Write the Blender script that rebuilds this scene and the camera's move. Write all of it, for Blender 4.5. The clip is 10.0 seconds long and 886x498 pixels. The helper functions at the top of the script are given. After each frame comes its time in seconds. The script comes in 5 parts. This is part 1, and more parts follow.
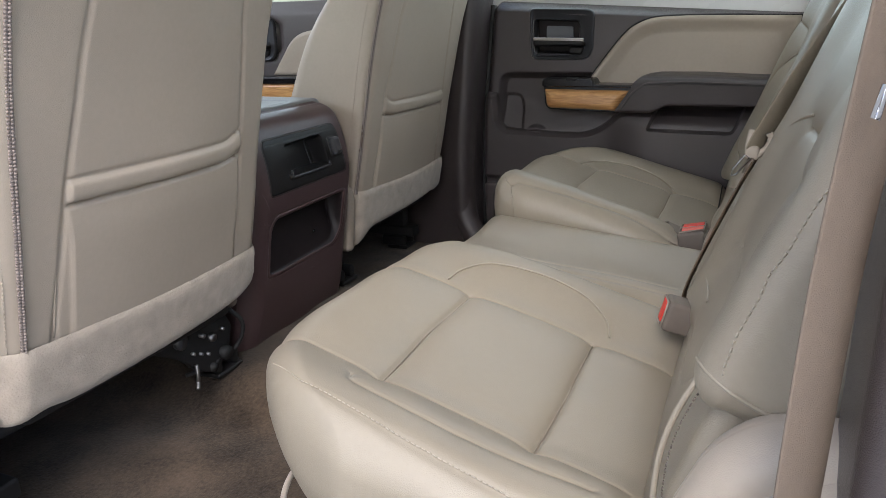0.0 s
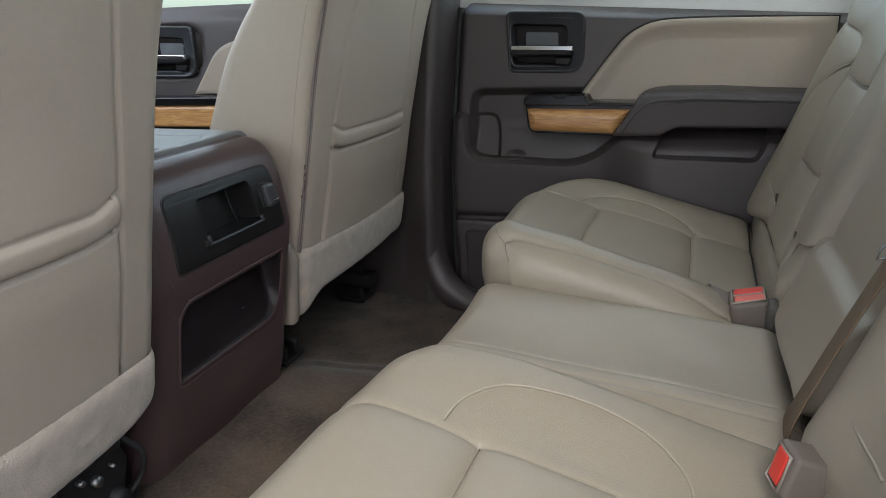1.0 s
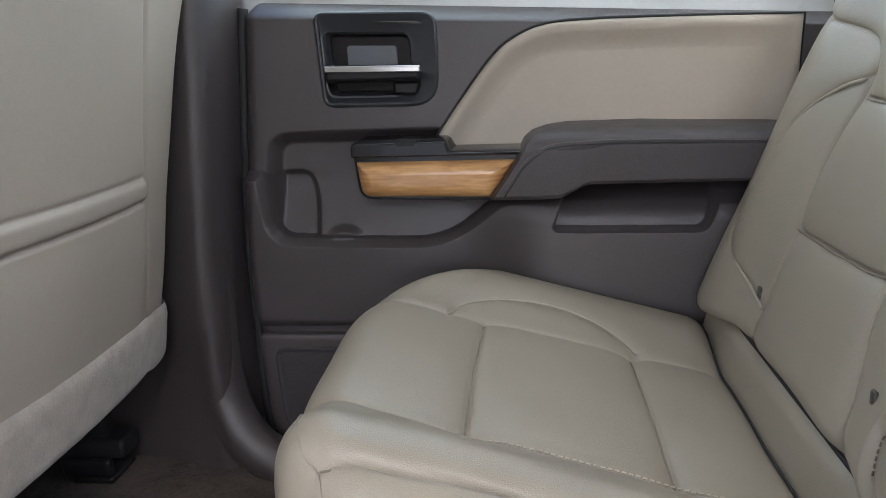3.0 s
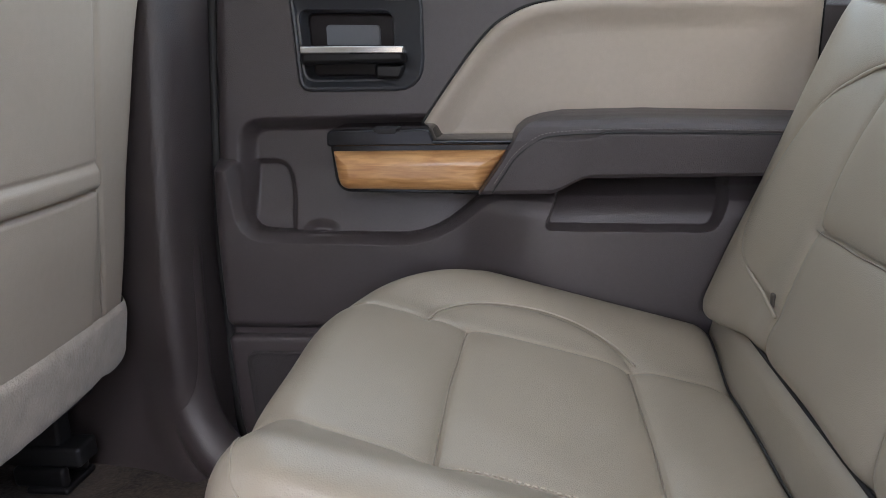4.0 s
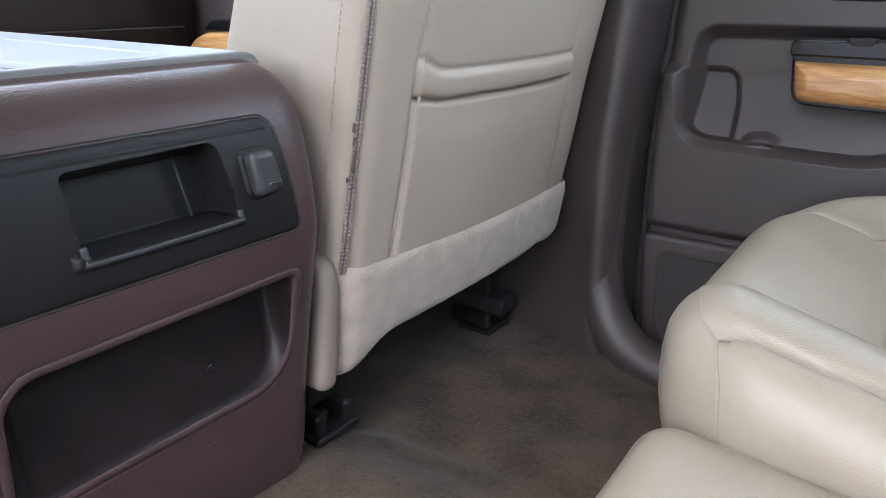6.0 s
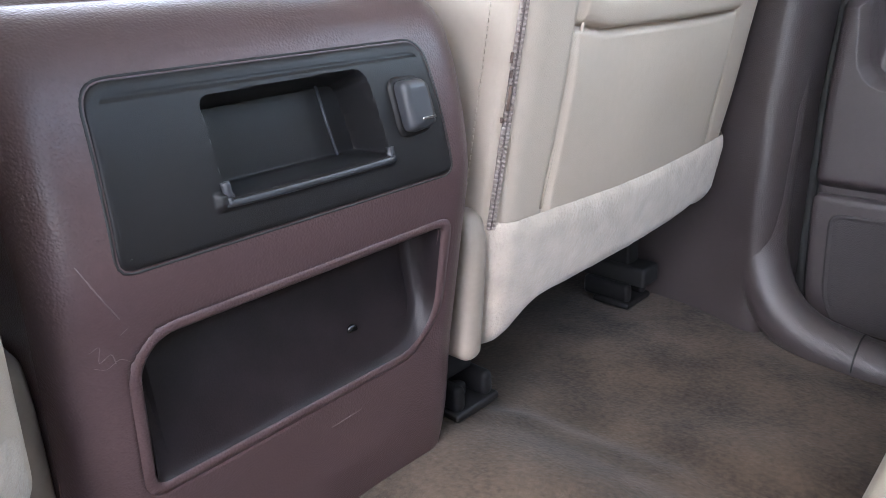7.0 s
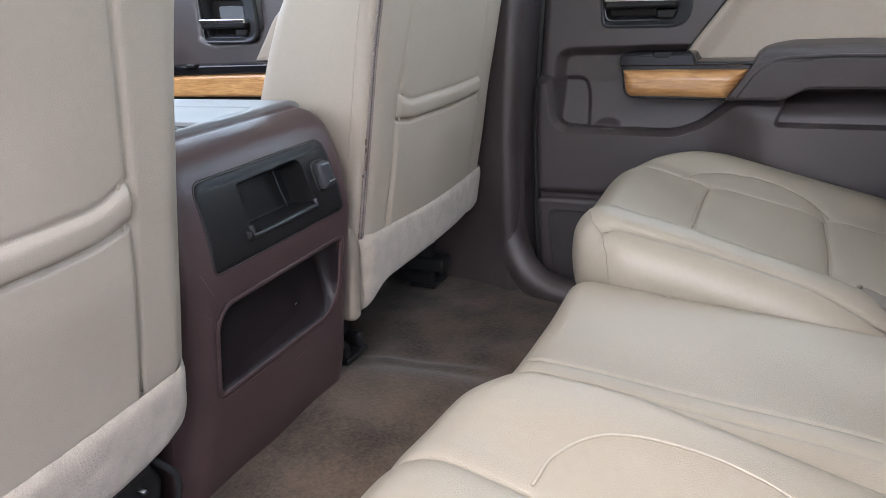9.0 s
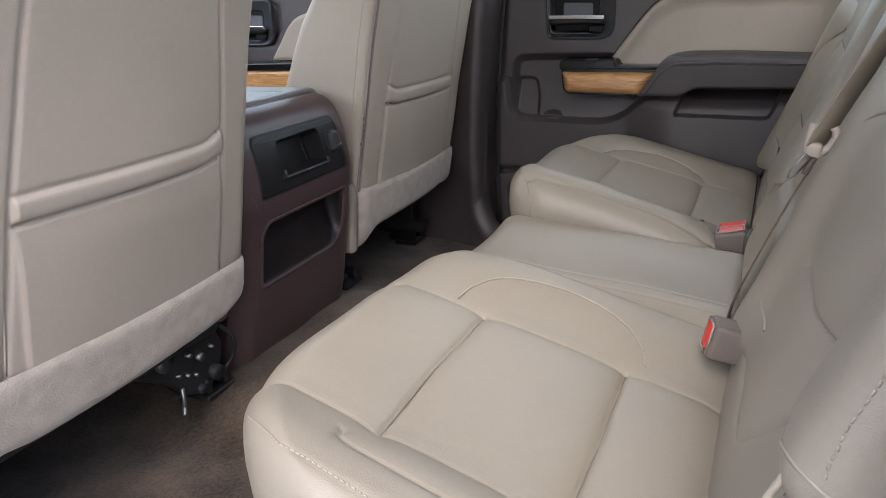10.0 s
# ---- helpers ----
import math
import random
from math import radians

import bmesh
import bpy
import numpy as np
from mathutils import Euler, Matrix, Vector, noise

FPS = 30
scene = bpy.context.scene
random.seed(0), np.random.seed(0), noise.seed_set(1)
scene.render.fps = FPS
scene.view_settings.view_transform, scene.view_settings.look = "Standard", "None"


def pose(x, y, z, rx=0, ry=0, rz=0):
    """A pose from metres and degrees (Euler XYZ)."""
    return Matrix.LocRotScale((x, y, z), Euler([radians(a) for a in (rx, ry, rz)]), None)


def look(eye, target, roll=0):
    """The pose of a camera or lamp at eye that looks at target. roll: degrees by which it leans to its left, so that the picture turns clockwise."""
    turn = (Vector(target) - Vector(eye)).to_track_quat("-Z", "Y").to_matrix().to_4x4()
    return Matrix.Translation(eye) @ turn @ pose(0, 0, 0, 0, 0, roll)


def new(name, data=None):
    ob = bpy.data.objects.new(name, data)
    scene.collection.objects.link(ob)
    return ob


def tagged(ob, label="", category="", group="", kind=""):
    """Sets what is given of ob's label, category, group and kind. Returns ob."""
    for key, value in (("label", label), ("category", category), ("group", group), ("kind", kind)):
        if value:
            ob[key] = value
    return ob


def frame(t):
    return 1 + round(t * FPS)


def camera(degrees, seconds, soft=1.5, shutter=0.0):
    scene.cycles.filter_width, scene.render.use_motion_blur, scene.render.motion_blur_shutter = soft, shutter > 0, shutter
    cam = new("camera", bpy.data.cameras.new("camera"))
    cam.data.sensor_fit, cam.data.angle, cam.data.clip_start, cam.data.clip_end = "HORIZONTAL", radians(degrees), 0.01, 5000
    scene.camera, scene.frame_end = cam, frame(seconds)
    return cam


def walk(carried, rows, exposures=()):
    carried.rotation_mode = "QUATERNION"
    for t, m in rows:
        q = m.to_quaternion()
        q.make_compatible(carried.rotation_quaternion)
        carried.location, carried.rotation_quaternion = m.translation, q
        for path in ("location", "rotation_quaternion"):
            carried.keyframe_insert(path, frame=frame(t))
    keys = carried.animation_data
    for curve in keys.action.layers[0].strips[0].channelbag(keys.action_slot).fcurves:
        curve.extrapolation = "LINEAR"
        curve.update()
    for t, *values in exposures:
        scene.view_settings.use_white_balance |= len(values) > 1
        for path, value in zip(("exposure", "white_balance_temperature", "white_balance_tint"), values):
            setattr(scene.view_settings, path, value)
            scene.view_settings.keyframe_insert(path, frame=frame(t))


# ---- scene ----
cam = camera(62.4, 10.0, soft=0.6)
PATH = [
    (0, (0.787, -1.174, 0.634), (0.023, 0.572, 0.029), -1.6),
    (0.5, (0.686, -1.006, 0.639), (-0.017, 0.766, 0.035), -1.7),
    (1, (0.607, -0.848, 0.634), (-0.024, 0.954, 0.038), -2.1),
    (1.5, (0.561, -0.647, 0.623), (0.036, 1.193, 0.039), -2.6),
    (2, (0.528, -0.518, 0.613), (0.12, 1.354, 0.04), -3.2),
    (2.5, (0.498, -0.388, 0.605), (0.191, 1.511, 0.056), -3.1),
    (3, (0.494, -0.265, 0.586), (0.265, 1.654, 0.071), -2.6),
    (3.2, (0.502, -0.228, 0.583), (0.29, 1.693, 0.068), -2.4),
    (4.3, (0.516, -0.183, 0.56), (0.236, 1.727, 0.035), -1.1),
    (4.5, (0.522, -0.213, 0.568), (0.158, 1.678, 0.031), -0.3),
    (5, (0.52, -0.272, 0.583), (-0.119, 1.53, -0.005), 0.9),
    (5.5, (0.494, -0.291, 0.567), (-0.416, 1.373, -0.068), 0.9),
    (6, (0.46, -0.288, 0.531), (-0.652, 1.233, -0.138), -0.0),
    (6.2, (0.446, -0.282, 0.515), (-0.737, 1.185, -0.154), -0.9),
    (7.3, (0.363, -0.269, 0.475), (-0.943, 1.067, -0.237), -2.5),
    (7.5, (0.363, -0.272, 0.477), (-0.915, 1.092, -0.234), -2.7),
    (8, (0.391, -0.322, 0.513), (-0.742, 1.17, -0.188), -3.0),
    (8.5, (0.457, -0.479, 0.576), (-0.473, 1.155, -0.105), -3.4),
    (9, (0.542, -0.689, 0.611), (-0.274, 1.01, -0.059), -3.8),
    (9.5, (0.62, -0.884, 0.634), (-0.15, 0.835, -0.04), -3.2),
    (10, (0.739, -1.046, 0.636), (-0.054, 0.669, -0.021), -2.7),
]
EXPOSURE = [(0, 1.03, 6310, 11), (0.5, 0.76, 6240, 9), (1, 0.93, 6180, 8), (1.5, 1.11, 5990, 6), (2, 1.29, 6040, 7), (2.5, 1.54, 6040, 13), (3.2, 1.59, 5990, 13), (4.5, 1.6, 6050, 17), (5.5, 1.85, 5920, 15), (6, 2.13, 5860, 14), (7.3, 2.82, 5720, 14), (8, 2.81, 5720, 13), (8.5, 2.18, 5830, 13), (9, 1.8, 5980, 14), (10, 1.23, 6150, 15)]
walk(cam, [(t, look(eye, target, roll)) for t, eye, target, roll in PATH], EXPOSURE)

# ---- world and light ----
world = bpy.data.worlds.new("sky")
scene.world = world
world.use_nodes = True
wn = world.node_tree.nodes
sky = wn.new("ShaderNodeTexSky")
sky.sky_type, sky.sun_disc = "NISHITA", False
world.node_tree.links.new(sky.outputs["Color"], wn["Background"].inputs["Color"])
wn["Background"].inputs["Strength"].default_value = 0.148
sun = new("sun", bpy.data.lights.new("sun", "SUN"))
sun.data.energy, sun.data.angle, sun.data.color = 0.95, radians(40), (1.0, 0.985, 0.96)
sun.matrix_world = look((1.7, -6, 6.5), (0, 0, 0))
sky.sun_elevation, sky.sun_rotation = radians(46.2), radians(164.2)
sky.dust_density, sky.ozone_density = 2.5, 1.0


def window_light(name, place, target, wide, high, watts, color):
    """Sky light in a window's opening."""
    lamp = new(name, bpy.data.lights.new(name, "AREA"))
    lamp.data.shape, lamp.data.size, lamp.data.size_y = "RECTANGLE", wide, high
    lamp.data.energy, lamp.data.color = watts, color
    lamp.matrix_world = look(place, target)


window_light("windscreen_light", (-1.08, 0, 1.05), (-0.35, 0, 0.42), 1.3, 0.50, 2.3, (1.0, 0.98, 0.95))
window_light("rear_window_light", (1.12, 0, 0.93), (-0.1, 0, 0.3), 1.3, 0.38, 0.45, (0.97, 1.0, 0.93))
window_light("right_window_light", (0.53, 0.86, 0.89), (0.45, 0, 0.25), 0.85, 0.42, 0.75, (0.97, 1.0, 0.93))
window_light("right_front_window_light", (-0.76, 0.86, 0.90), (-0.5, 0, 0.3), 0.85, 0.40, 0.9, (1.0, 1.0, 0.96))
window_light("left_front_window_light", (-0.76, -0.86, 0.90), (-0.3, 0.3, 0.5), 0.85, 0.40, 1.7, (1.0, 1.0, 0.96))

# ---- materials ----
def make_mat(name, base, rough=0.5, metal=0.0, grain=0.0, grain_scale=900.0, kind="noise", stain=0.12, stain_scale=9.0,
             tint=None, spec=0.5, sheen=0.0, second=None, wear=0.0):
    m = bpy.data.materials.new(name)
    m.use_nodes = True
    nt = m.node_tree
    n, link = nt.nodes, nt.links.new
    b = n["Principled BSDF"]
    b.inputs["Roughness"].default_value = rough
    b.inputs["Metallic"].default_value = metal
    b.inputs["Specular IOR Level"].default_value = spec
    if sheen:
        b.inputs["Sheen Weight"].default_value = sheen
    co = n.new("ShaderNodeTexCoord")
    big = n.new("ShaderNodeTexNoise")
    big.inputs["Scale"].default_value = stain_scale
    big.inputs["Detail"].default_value = 6
    link(co.outputs["Object"], big.inputs["Vector"])
    fine = n.new("ShaderNodeTexNoise")
    fine.inputs["Scale"].default_value = stain_scale * 22
    fine.inputs["Detail"].default_value = 4
    link(co.outputs["Object"], fine.inputs["Vector"])
    add = n.new("ShaderNodeMath")
    add.operation = "MULTIPLY_ADD"
    link(fine.outputs["Fac"], add.inputs[0])
    add.inputs[1].default_value = 0.45
    link(big.outputs["Fac"], add.inputs[2])
    ramp = n.new("ShaderNodeValToRGB")
    lo = tuple(c * (1 - stain) for c in (second or base))
    hi = tuple(min(1, c * (1 + stain)) for c in base)
    ramp.color_ramp.elements[0].position, ramp.color_ramp.elements[0].color = 0.48, (*lo, 1)
    ramp.color_ramp.elements[1].position, ramp.color_ramp.elements[1].color = 0.95, (*hi, 1)
    link(add.outputs[0], ramp.inputs["Fac"])
    link(ramp.outputs["Color"], b.inputs["Base Color"])
    rr = n.new("ShaderNodeMapRange")
    rr.inputs["To Min"].default_value = max(0.02, rough - 0.08)
    rr.inputs["To Max"].default_value = min(1, rough + 0.1)
    link(big.outputs["Fac"], rr.inputs["Value"])
    link(rr.outputs["Result"], b.inputs["Roughness"])
    if grain:
        if kind == "cells":
            t = n.new("ShaderNodeTexVoronoi")
            t.feature = "SMOOTH_F1"
            out = t.outputs["Distance"]
        else:
            t = n.new("ShaderNodeTexNoise")
            t.inputs["Detail"].default_value = 5
            out = t.outputs["Fac"]
        t.inputs["Scale"].default_value = grain_scale
        link(co.outputs["Object"], t.inputs["Vector"])
        bp = n.new("ShaderNodeBump")
        bp.inputs["Strength"].default_value = grain
        bp.inputs["Distance"].default_value = 0.0012
        link(out, bp.inputs["Height"])
        link(bp.outputs["Normal"], b.inputs["Normal"])
    return m


LEATHER = make_mat("beige leather", (0.308, 0.269, 0.210), 0.37, grain=0.22, grain_scale=1000, kind="cells", stain=0.05, stain_scale=7, spec=0.5)
VINYL = make_mat("beige vinyl", (0.445, 0.382, 0.312), 0.40, grain=0.2, grain_scale=1100, kind="cells", stain=0.05, stain_scale=6, spec=0.4)
THREAD = make_mat("beige thread", (0.47, 0.41, 0.335), 0.8, stain=0.1)
# beige plastic with the shade beside the seat mixed into its base colour
HINGESHADE = make_mat("beige hinge plastic in shade colour", (0.27, 0.228, 0.19), 0.45, grain=0.15, stain=0.1)
DASH = make_mat("dark brown dashboard plastic", (0.034, 0.025, 0.024), 0.45, grain=0.3, grain_scale=900, kind="cells", stain=0.1, spec=0.35)
PIPING = make_mat("beige piping", (0.385, 0.336, 0.268), 0.45, stain=0.05)
SEAM = make_mat("leather seam cord", (0.23, 0.195, 0.155), 0.6, stain=0.1)
BUTTON = make_mat("dark olive button plastic", (0.075, 0.066, 0.055), 0.45)
STAIN = make_mat("dark scuff", (0.15, 0.105, 0.085), 0.8, stain=0.3, stain_scale=90)
ZIPGAP = make_mat("dark zip gap", (0.13, 0.108, 0.10), 0.7)
ZIPPER = make_mat("taupe zipper tape", (0.29, 0.245, 0.222), 0.8, stain=0.15, stain_scale=40)
FELT = make_mat("beige felt carpet", (0.43, 0.372, 0.310), 0.95, grain=1.0, grain_scale=330, stain=0.13, stain_scale=45, spec=0.1, sheen=0.3)
CARPET = make_mat("brown floor carpet", (0.070, 0.051, 0.037), 0.98, grain=1.0, grain_scale=260, stain=0.55, stain_scale=8, spec=0.05, second=(0.034, 0.025, 0.019), sheen=0.15)
DARK = make_mat("dark brown-grey grained plastic", (0.069, 0.057, 0.058), 0.35, grain=0.3, grain_scale=1300, kind="cells", stain=0.08, spec=0.65)
ARMPAD = make_mat("dark grey grained vinyl", (0.062, 0.052, 0.053), 0.40, grain=0.35, grain_scale=800, kind="cells", stain=0.08, spec=0.45)
PILLAR = make_mat("dark grained pillar plastic", (0.060, 0.049, 0.049), 0.30, grain=0.35, grain_scale=1200, kind="cells", stain=0.1, spec=0.65)
CONSOLE = make_mat("dark plum-brown grained plastic", (0.080, 0.050, 0.051), 0.31, grain=0.24, grain_scale=640, kind="cells", stain=0.12, spec=0.5)
BLACK = make_mat("black satin plastic", (0.014, 0.0136, 0.0144), 0.38, grain=0.15, grain_scale=1500, stain=0.12, spec=0.32)
LINERBLACK = make_mat("dark brown liner", (0.015, 0.011, 0.012), 0.40, grain=0.15, grain_scale=900, stain=0.3, stain_scale=30, spec=0.25)
GLOSS = make_mat("gloss black plastic", (0.012, 0.012, 0.014), 0.12, stain=0.05)
GLOSSY = make_mat("black moulded plastic", (0.042, 0.044, 0.050), 0.30, stain=0.1, spec=0.5)
RUBBER = make_mat("black rubber seal", (0.018, 0.018, 0.018), 0.6, stain=0.1)
GREY = make_mat("grey plastic", (0.15, 0.16, 0.18), 0.35, stain=0.05)
CHROME = make_mat("chrome", (0.75, 0.76, 0.78), 0.08, metal=1.0, stain=0.02)
STEEL = make_mat("dull steel", (0.30, 0.30, 0.30), 0.4, metal=1.0, stain=0.15, stain_scale=60)
# black steel parts; also the cords that darken the bench's creases as shade
BLACKMETAL_SHADE = make_mat("black painted steel and gap shade", (0.013, 0.013, 0.014), 0.6, stain=0.2, stain_scale=40)
RED = make_mat("red plastic button", (0.72, 0.045, 0.03), 0.35, stain=0.05)
PINK = make_mat("pale red plastic button", (0.80, 0.16, 0.13), 0.35, stain=0.05)
CAPGREY = make_mat("dark grey cap plastic", (0.045, 0.047, 0.053), 0.3, stain=0.05)
GREYTHREAD = make_mat("grey thread", (0.20, 0.18, 0.17), 0.8, stain=0.1)
RIMTAUPE = make_mat("pale taupe plastic", (0.36, 0.31, 0.265), 0.5, stain=0.08)
TAUPE = make_mat("taupe buckle plastic", (0.155, 0.127, 0.105), 0.5, grain=0.15, stain=0.08)
WEBBING = make_mat("tan belt webbing", (0.29, 0.25, 0.19), 0.75, grain=0.6, grain_scale=1400, stain=0.1, spec=0.2)
# darker copy of the tan webbing; the lower belt's shade is in this colour
SHADEDWEB = make_mat("tan belt webbing in shade colour", (0.15, 0.108, 0.072), 0.75, grain=0.6, grain_scale=1400, stain=0.1, spec=0.2)
WEBBING2 = make_mat("taupe belt webbing", (0.19, 0.15, 0.118), 0.75, grain=0.6, grain_scale=1400, stain=0.1, spec=0.2)
GRILLE = make_mat("black speaker mesh", (0.052, 0.045, 0.046), 0.6, grain=0.5, grain_scale=700, kind="cells", stain=0.1)
LINER = make_mat("pale grey headliner cloth", (0.70, 0.67, 0.62), 0.95, grain=0.4, grain_scale=900, stain=0.05)
# base lightened to grey in place of the windscreen's reflection on the lid
LIDGLARE = make_mat("smooth vinyl greyed for glare", (0.22, 0.225, 0.23), 0.36, grain=0.08, grain_scale=900, stain=0.05, spec=0.45)
GROUND = make_mat("grey concrete ground", (0.34, 0.33, 0.31), 0.9, grain=0.5, grain_scale=60, stain=0.15, stain_scale=0.7)
BODY = make_mat("white body paint", (0.75, 0.75, 0.74), 0.25, stain=0.02)


def wood_mat():
    m = bpy.data.materials.new("honey wood grain")
    m.use_nodes = True
    nt = m.node_tree
    n, link = nt.nodes, nt.links.new
    b = n["Principled BSDF"]
    co = n.new("ShaderNodeTexCoord")
    mp = n.new("ShaderNodeMapping")
    mp.inputs["Scale"].default_value = (22, 22, 190)
    link(co.outputs["Object"], mp.inputs["Vector"])
    t = n.new("ShaderNodeTexNoise")
    t.inputs["Scale"].default_value, t.inputs["Detail"].default_value, t.inputs["Distortion"].default_value = 1.0, 8, 0.6
    link(mp.outputs["Vector"], t.inputs["Vector"])
    r = n.new("ShaderNodeValToRGB")
    r.color_ramp.elements[0].position, r.color_ramp.elements[0].color = 0.3, (0.47, 0.225, 0.078, 1)
    r.color_ramp.elements[1].position, r.color_ramp.elements[1].color = 0.66, (0.74, 0.425, 0.178, 1)
    link(t.outputs["Fac"], r.inputs["Fac"])
    link(r.outputs["Color"], b.inputs["Base Color"])
    b.inputs["Roughness"].default_value = 0.3
    b.inputs["Coat Weight"].default_value = 0.7
    return m


WOOD = wood_mat()


def glass_mat():
    m = bpy.data.materials.new("tinted window glass")
    m.use_nodes = True
    n, link = m.node_tree.nodes, m.node_tree.links.new
    b = n["Principled BSDF"]
    b.inputs["Base Color"].default_value = (0.86, 0.94, 0.9, 1)
    b.inputs["Transmission Weight"].default_value = 1.0
    b.inputs["Roughness"].default_value = 0.0
    b.inputs["IOR"].default_value = 1.05
    return m


GLASS = glass_mat()


# ---- mesh helpers ----
def mesh_of(name, verts, faces, smooth=True):
    me = bpy.data.meshes.new(name)
    me.from_pydata([tuple(v) for v in verts], [], [tuple(f) for f in faces])
    if smooth:
        me.polygons.foreach_set("use_smooth", [True] * len(me.polygons))
    me.update()
    return me


def thing(name, loc, label, category, group="", kind=""):
    e = new(name)
    e.location = loc
    e.empty_display_size = 0.05
    return tagged(e, label, category, group, kind)


def world_loc(ob):
    m = Matrix.Translation(ob.location)
    return m if ob.parent is None else world_loc(ob.parent) @ m


def part(name, me, mat, parent, label=""):
    if isinstance(me, bmesh.types.BMesh):
        bm, me = me, bpy.data.meshes.new(name)
        bm.to_mesh(me)
        bm.free()
    me.name = name
    me.materials.clear()
    me.materials.append(mat)
    ob = new(name, me)
    if parent is not None:
        ob.parent = parent
        ob.matrix_parent_inverse = world_loc(parent).inverted() if parent.type == "EMPTY" else Matrix()
    if label:
        tagged(ob, label)
    return ob


def solo(name, me, mat, label, category, group="", kind=""):
    return tagged(part(name, me, mat, None), label, category, group, kind)


def axis_samples(a, b, r, res, k=6):
    ends = [r * (1 - math.tan(radians(45 - 45 * i / k))) for i in range(k)]
    n = max(2, int(round((b - a - 2 * r) / res)))
    mid = [a + r + (b - a - 2 * r) * i / n for i in range(n + 1)]
    return np.array([a + e for e in ends] + mid + [b - e for e in reversed(ends)])


def pillow(x, y, z, r, res, deform=None, k=6):
    """A box with round edges, finely divided, then pushed about by deform(points, normals)."""
    ax = [axis_samples(*x, r, res[0], k), axis_samples(*y, r, res[1], k), axis_samples(*z, r, res[2], k)]
    lim = [x, y, z]
    pts, faces, base = [], [], 0
    for d in range(3):
        u, v = [i for i in range(3) if i != d]
        for side in (0, 1):
            U, V = np.meshgrid(ax[u], ax[v], indexing="ij")
            P = np.zeros((U.size, 3))
            P[:, u], P[:, v], P[:, d] = U.ravel(), V.ravel(), lim[d][side]
            nu, nv = len(ax[u]), len(ax[v])
            i = np.arange(nu - 1)[:, None] * nv + np.arange(nv - 1)[None, :]
            q = np.stack([i, i + nv, i + nv + 1, i + 1], -1).reshape(-1, 4) + base
            flip = (side == 0) ^ (d == 1)
            faces.append(q[:, ::-1] if flip else q)
            pts.append(P)
            base += len(P)
    P, F = np.concatenate(pts), np.concatenate(faces)
    key = np.round(P * 1e5).astype(np.int64)
    _, first, inv = np.unique(key, axis=0, return_index=True, return_inverse=True)
    P, F = P[first], inv.reshape(-1)[F]
    lo = np.array([l[0] + r for l in lim])
    hi = np.array([l[1] - r for l in lim])
    Q = np.clip(P, lo, hi)
    N = P - Q
    N /= np.maximum(np.linalg.norm(N, axis=1, keepdims=True), 1e-9)
    P = Q + N * r
    if deform:
        P = deform(P, N)
    return P, F


def sheet(us, vs, fn):
    """A grid of fn(U, V) -> points."""
    U, V = np.meshgrid(us, vs, indexing="ij")
    P = fn(U.ravel(), V.ravel())
    nu, nv = len(us), len(vs)
    i = np.arange(nu - 1)[:, None] * nv + np.arange(nv - 1)[None, :]
    return P, np.stack([i, i + nv, i + nv + 1, i + 1], -1).reshape(-1, 4)


def sstep(a, b, x):
    t = np.clip((x - a) / (b - a), 0, 1)
    return t * t * (3 - 2 * t)


def dist_to(path, A, B):
    """The distance of the points (A, B) to a broken line."""
    d = np.full(A.shape, 9.0)
    for (a0, b0), (a1, b1) in zip(path[:-1], path[1:]):
        da, db = a1 - a0, b1 - b0
        t = np.clip(((A - a0) * da + (B - b0) * db) / (da * da + db * db + 1e-12), 0, 1)
        d = np.minimum(d, np.hypot(A - a0 - t * da, B - b0 - t * db))
    return d


def spline(pts, n=8):
    """A smooth line through the points."""
    p = [np.array(q, float) for q in pts]
    p = [2 * p[0] - p[1]] + p + [2 * p[-1] - p[-2]]
    out = []
    for i in range(1, len(p) - 2):
        for j in range(n):
            t = j / n
            out.append(0.5 * (2 * p[i] + (p[i + 1] - p[i - 1]) * t + (2 * p[i - 1] - 5 * p[i] + 4 * p[i + 1] - p[i + 2]) * t * t
                              + (3 * p[i] - 3 * p[i + 1] + p[i + 2] - p[i - 1]) * t ** 3))
    return out + [p[-2]]


def resample(path, step):
    p = [np.array(q, float) for q in path]
    out, left = [p[0]], step
    for a, b in zip(p[:-1], p[1:]):
        seg = np.linalg.norm(b - a)
        at = 0.0
        while seg - at >= left:
            at += left
            out.append(a + (b - a) * at / seg)
            left = step
        left -= seg - at
    return out


def tube(path, r, sides=8, closed=False):
    p = [Vector(q) for q in path]
    verts, faces = [], []
    n = len(p)
    up = Vector((0.3, 0.2, 1))
    for i in range(n):
        a, b = (p[(i - 1) % n], p[(i + 1) % n]) if closed else (p[max(i - 1, 0)], p[min(i + 1, n - 1)])
        t = (b - a).normalized()
        s = t.cross(up)
        if s.length < 1e-4:
            s = t.cross(Vector((1, 0, 0)))
        s.normalize()
        w = s.cross(t)
        for k in range(sides):
            ang = 2 * math.pi * k / sides
            verts.append(p[i] + (s * math.cos(ang) + w * math.sin(ang)) * r)
    for i in range(n if closed else n - 1):
        for k in range(sides):
            a, b = i * sides + k, i * sides + (k + 1) % sides
            c, d = ((i + 1) % n) * sides + (k + 1) % sides, ((i + 1) % n) * sides + k
            faces.append((a, b, c, d))
    if not closed:
        faces += [tuple(range(sides))[::-1], tuple(range((n - 1) * sides, n * sides))]
    return verts, faces


def tube_mesh(path, r, sides=8, closed=False):
    return mesh_of("cord", *tube(path, r, sides, closed))


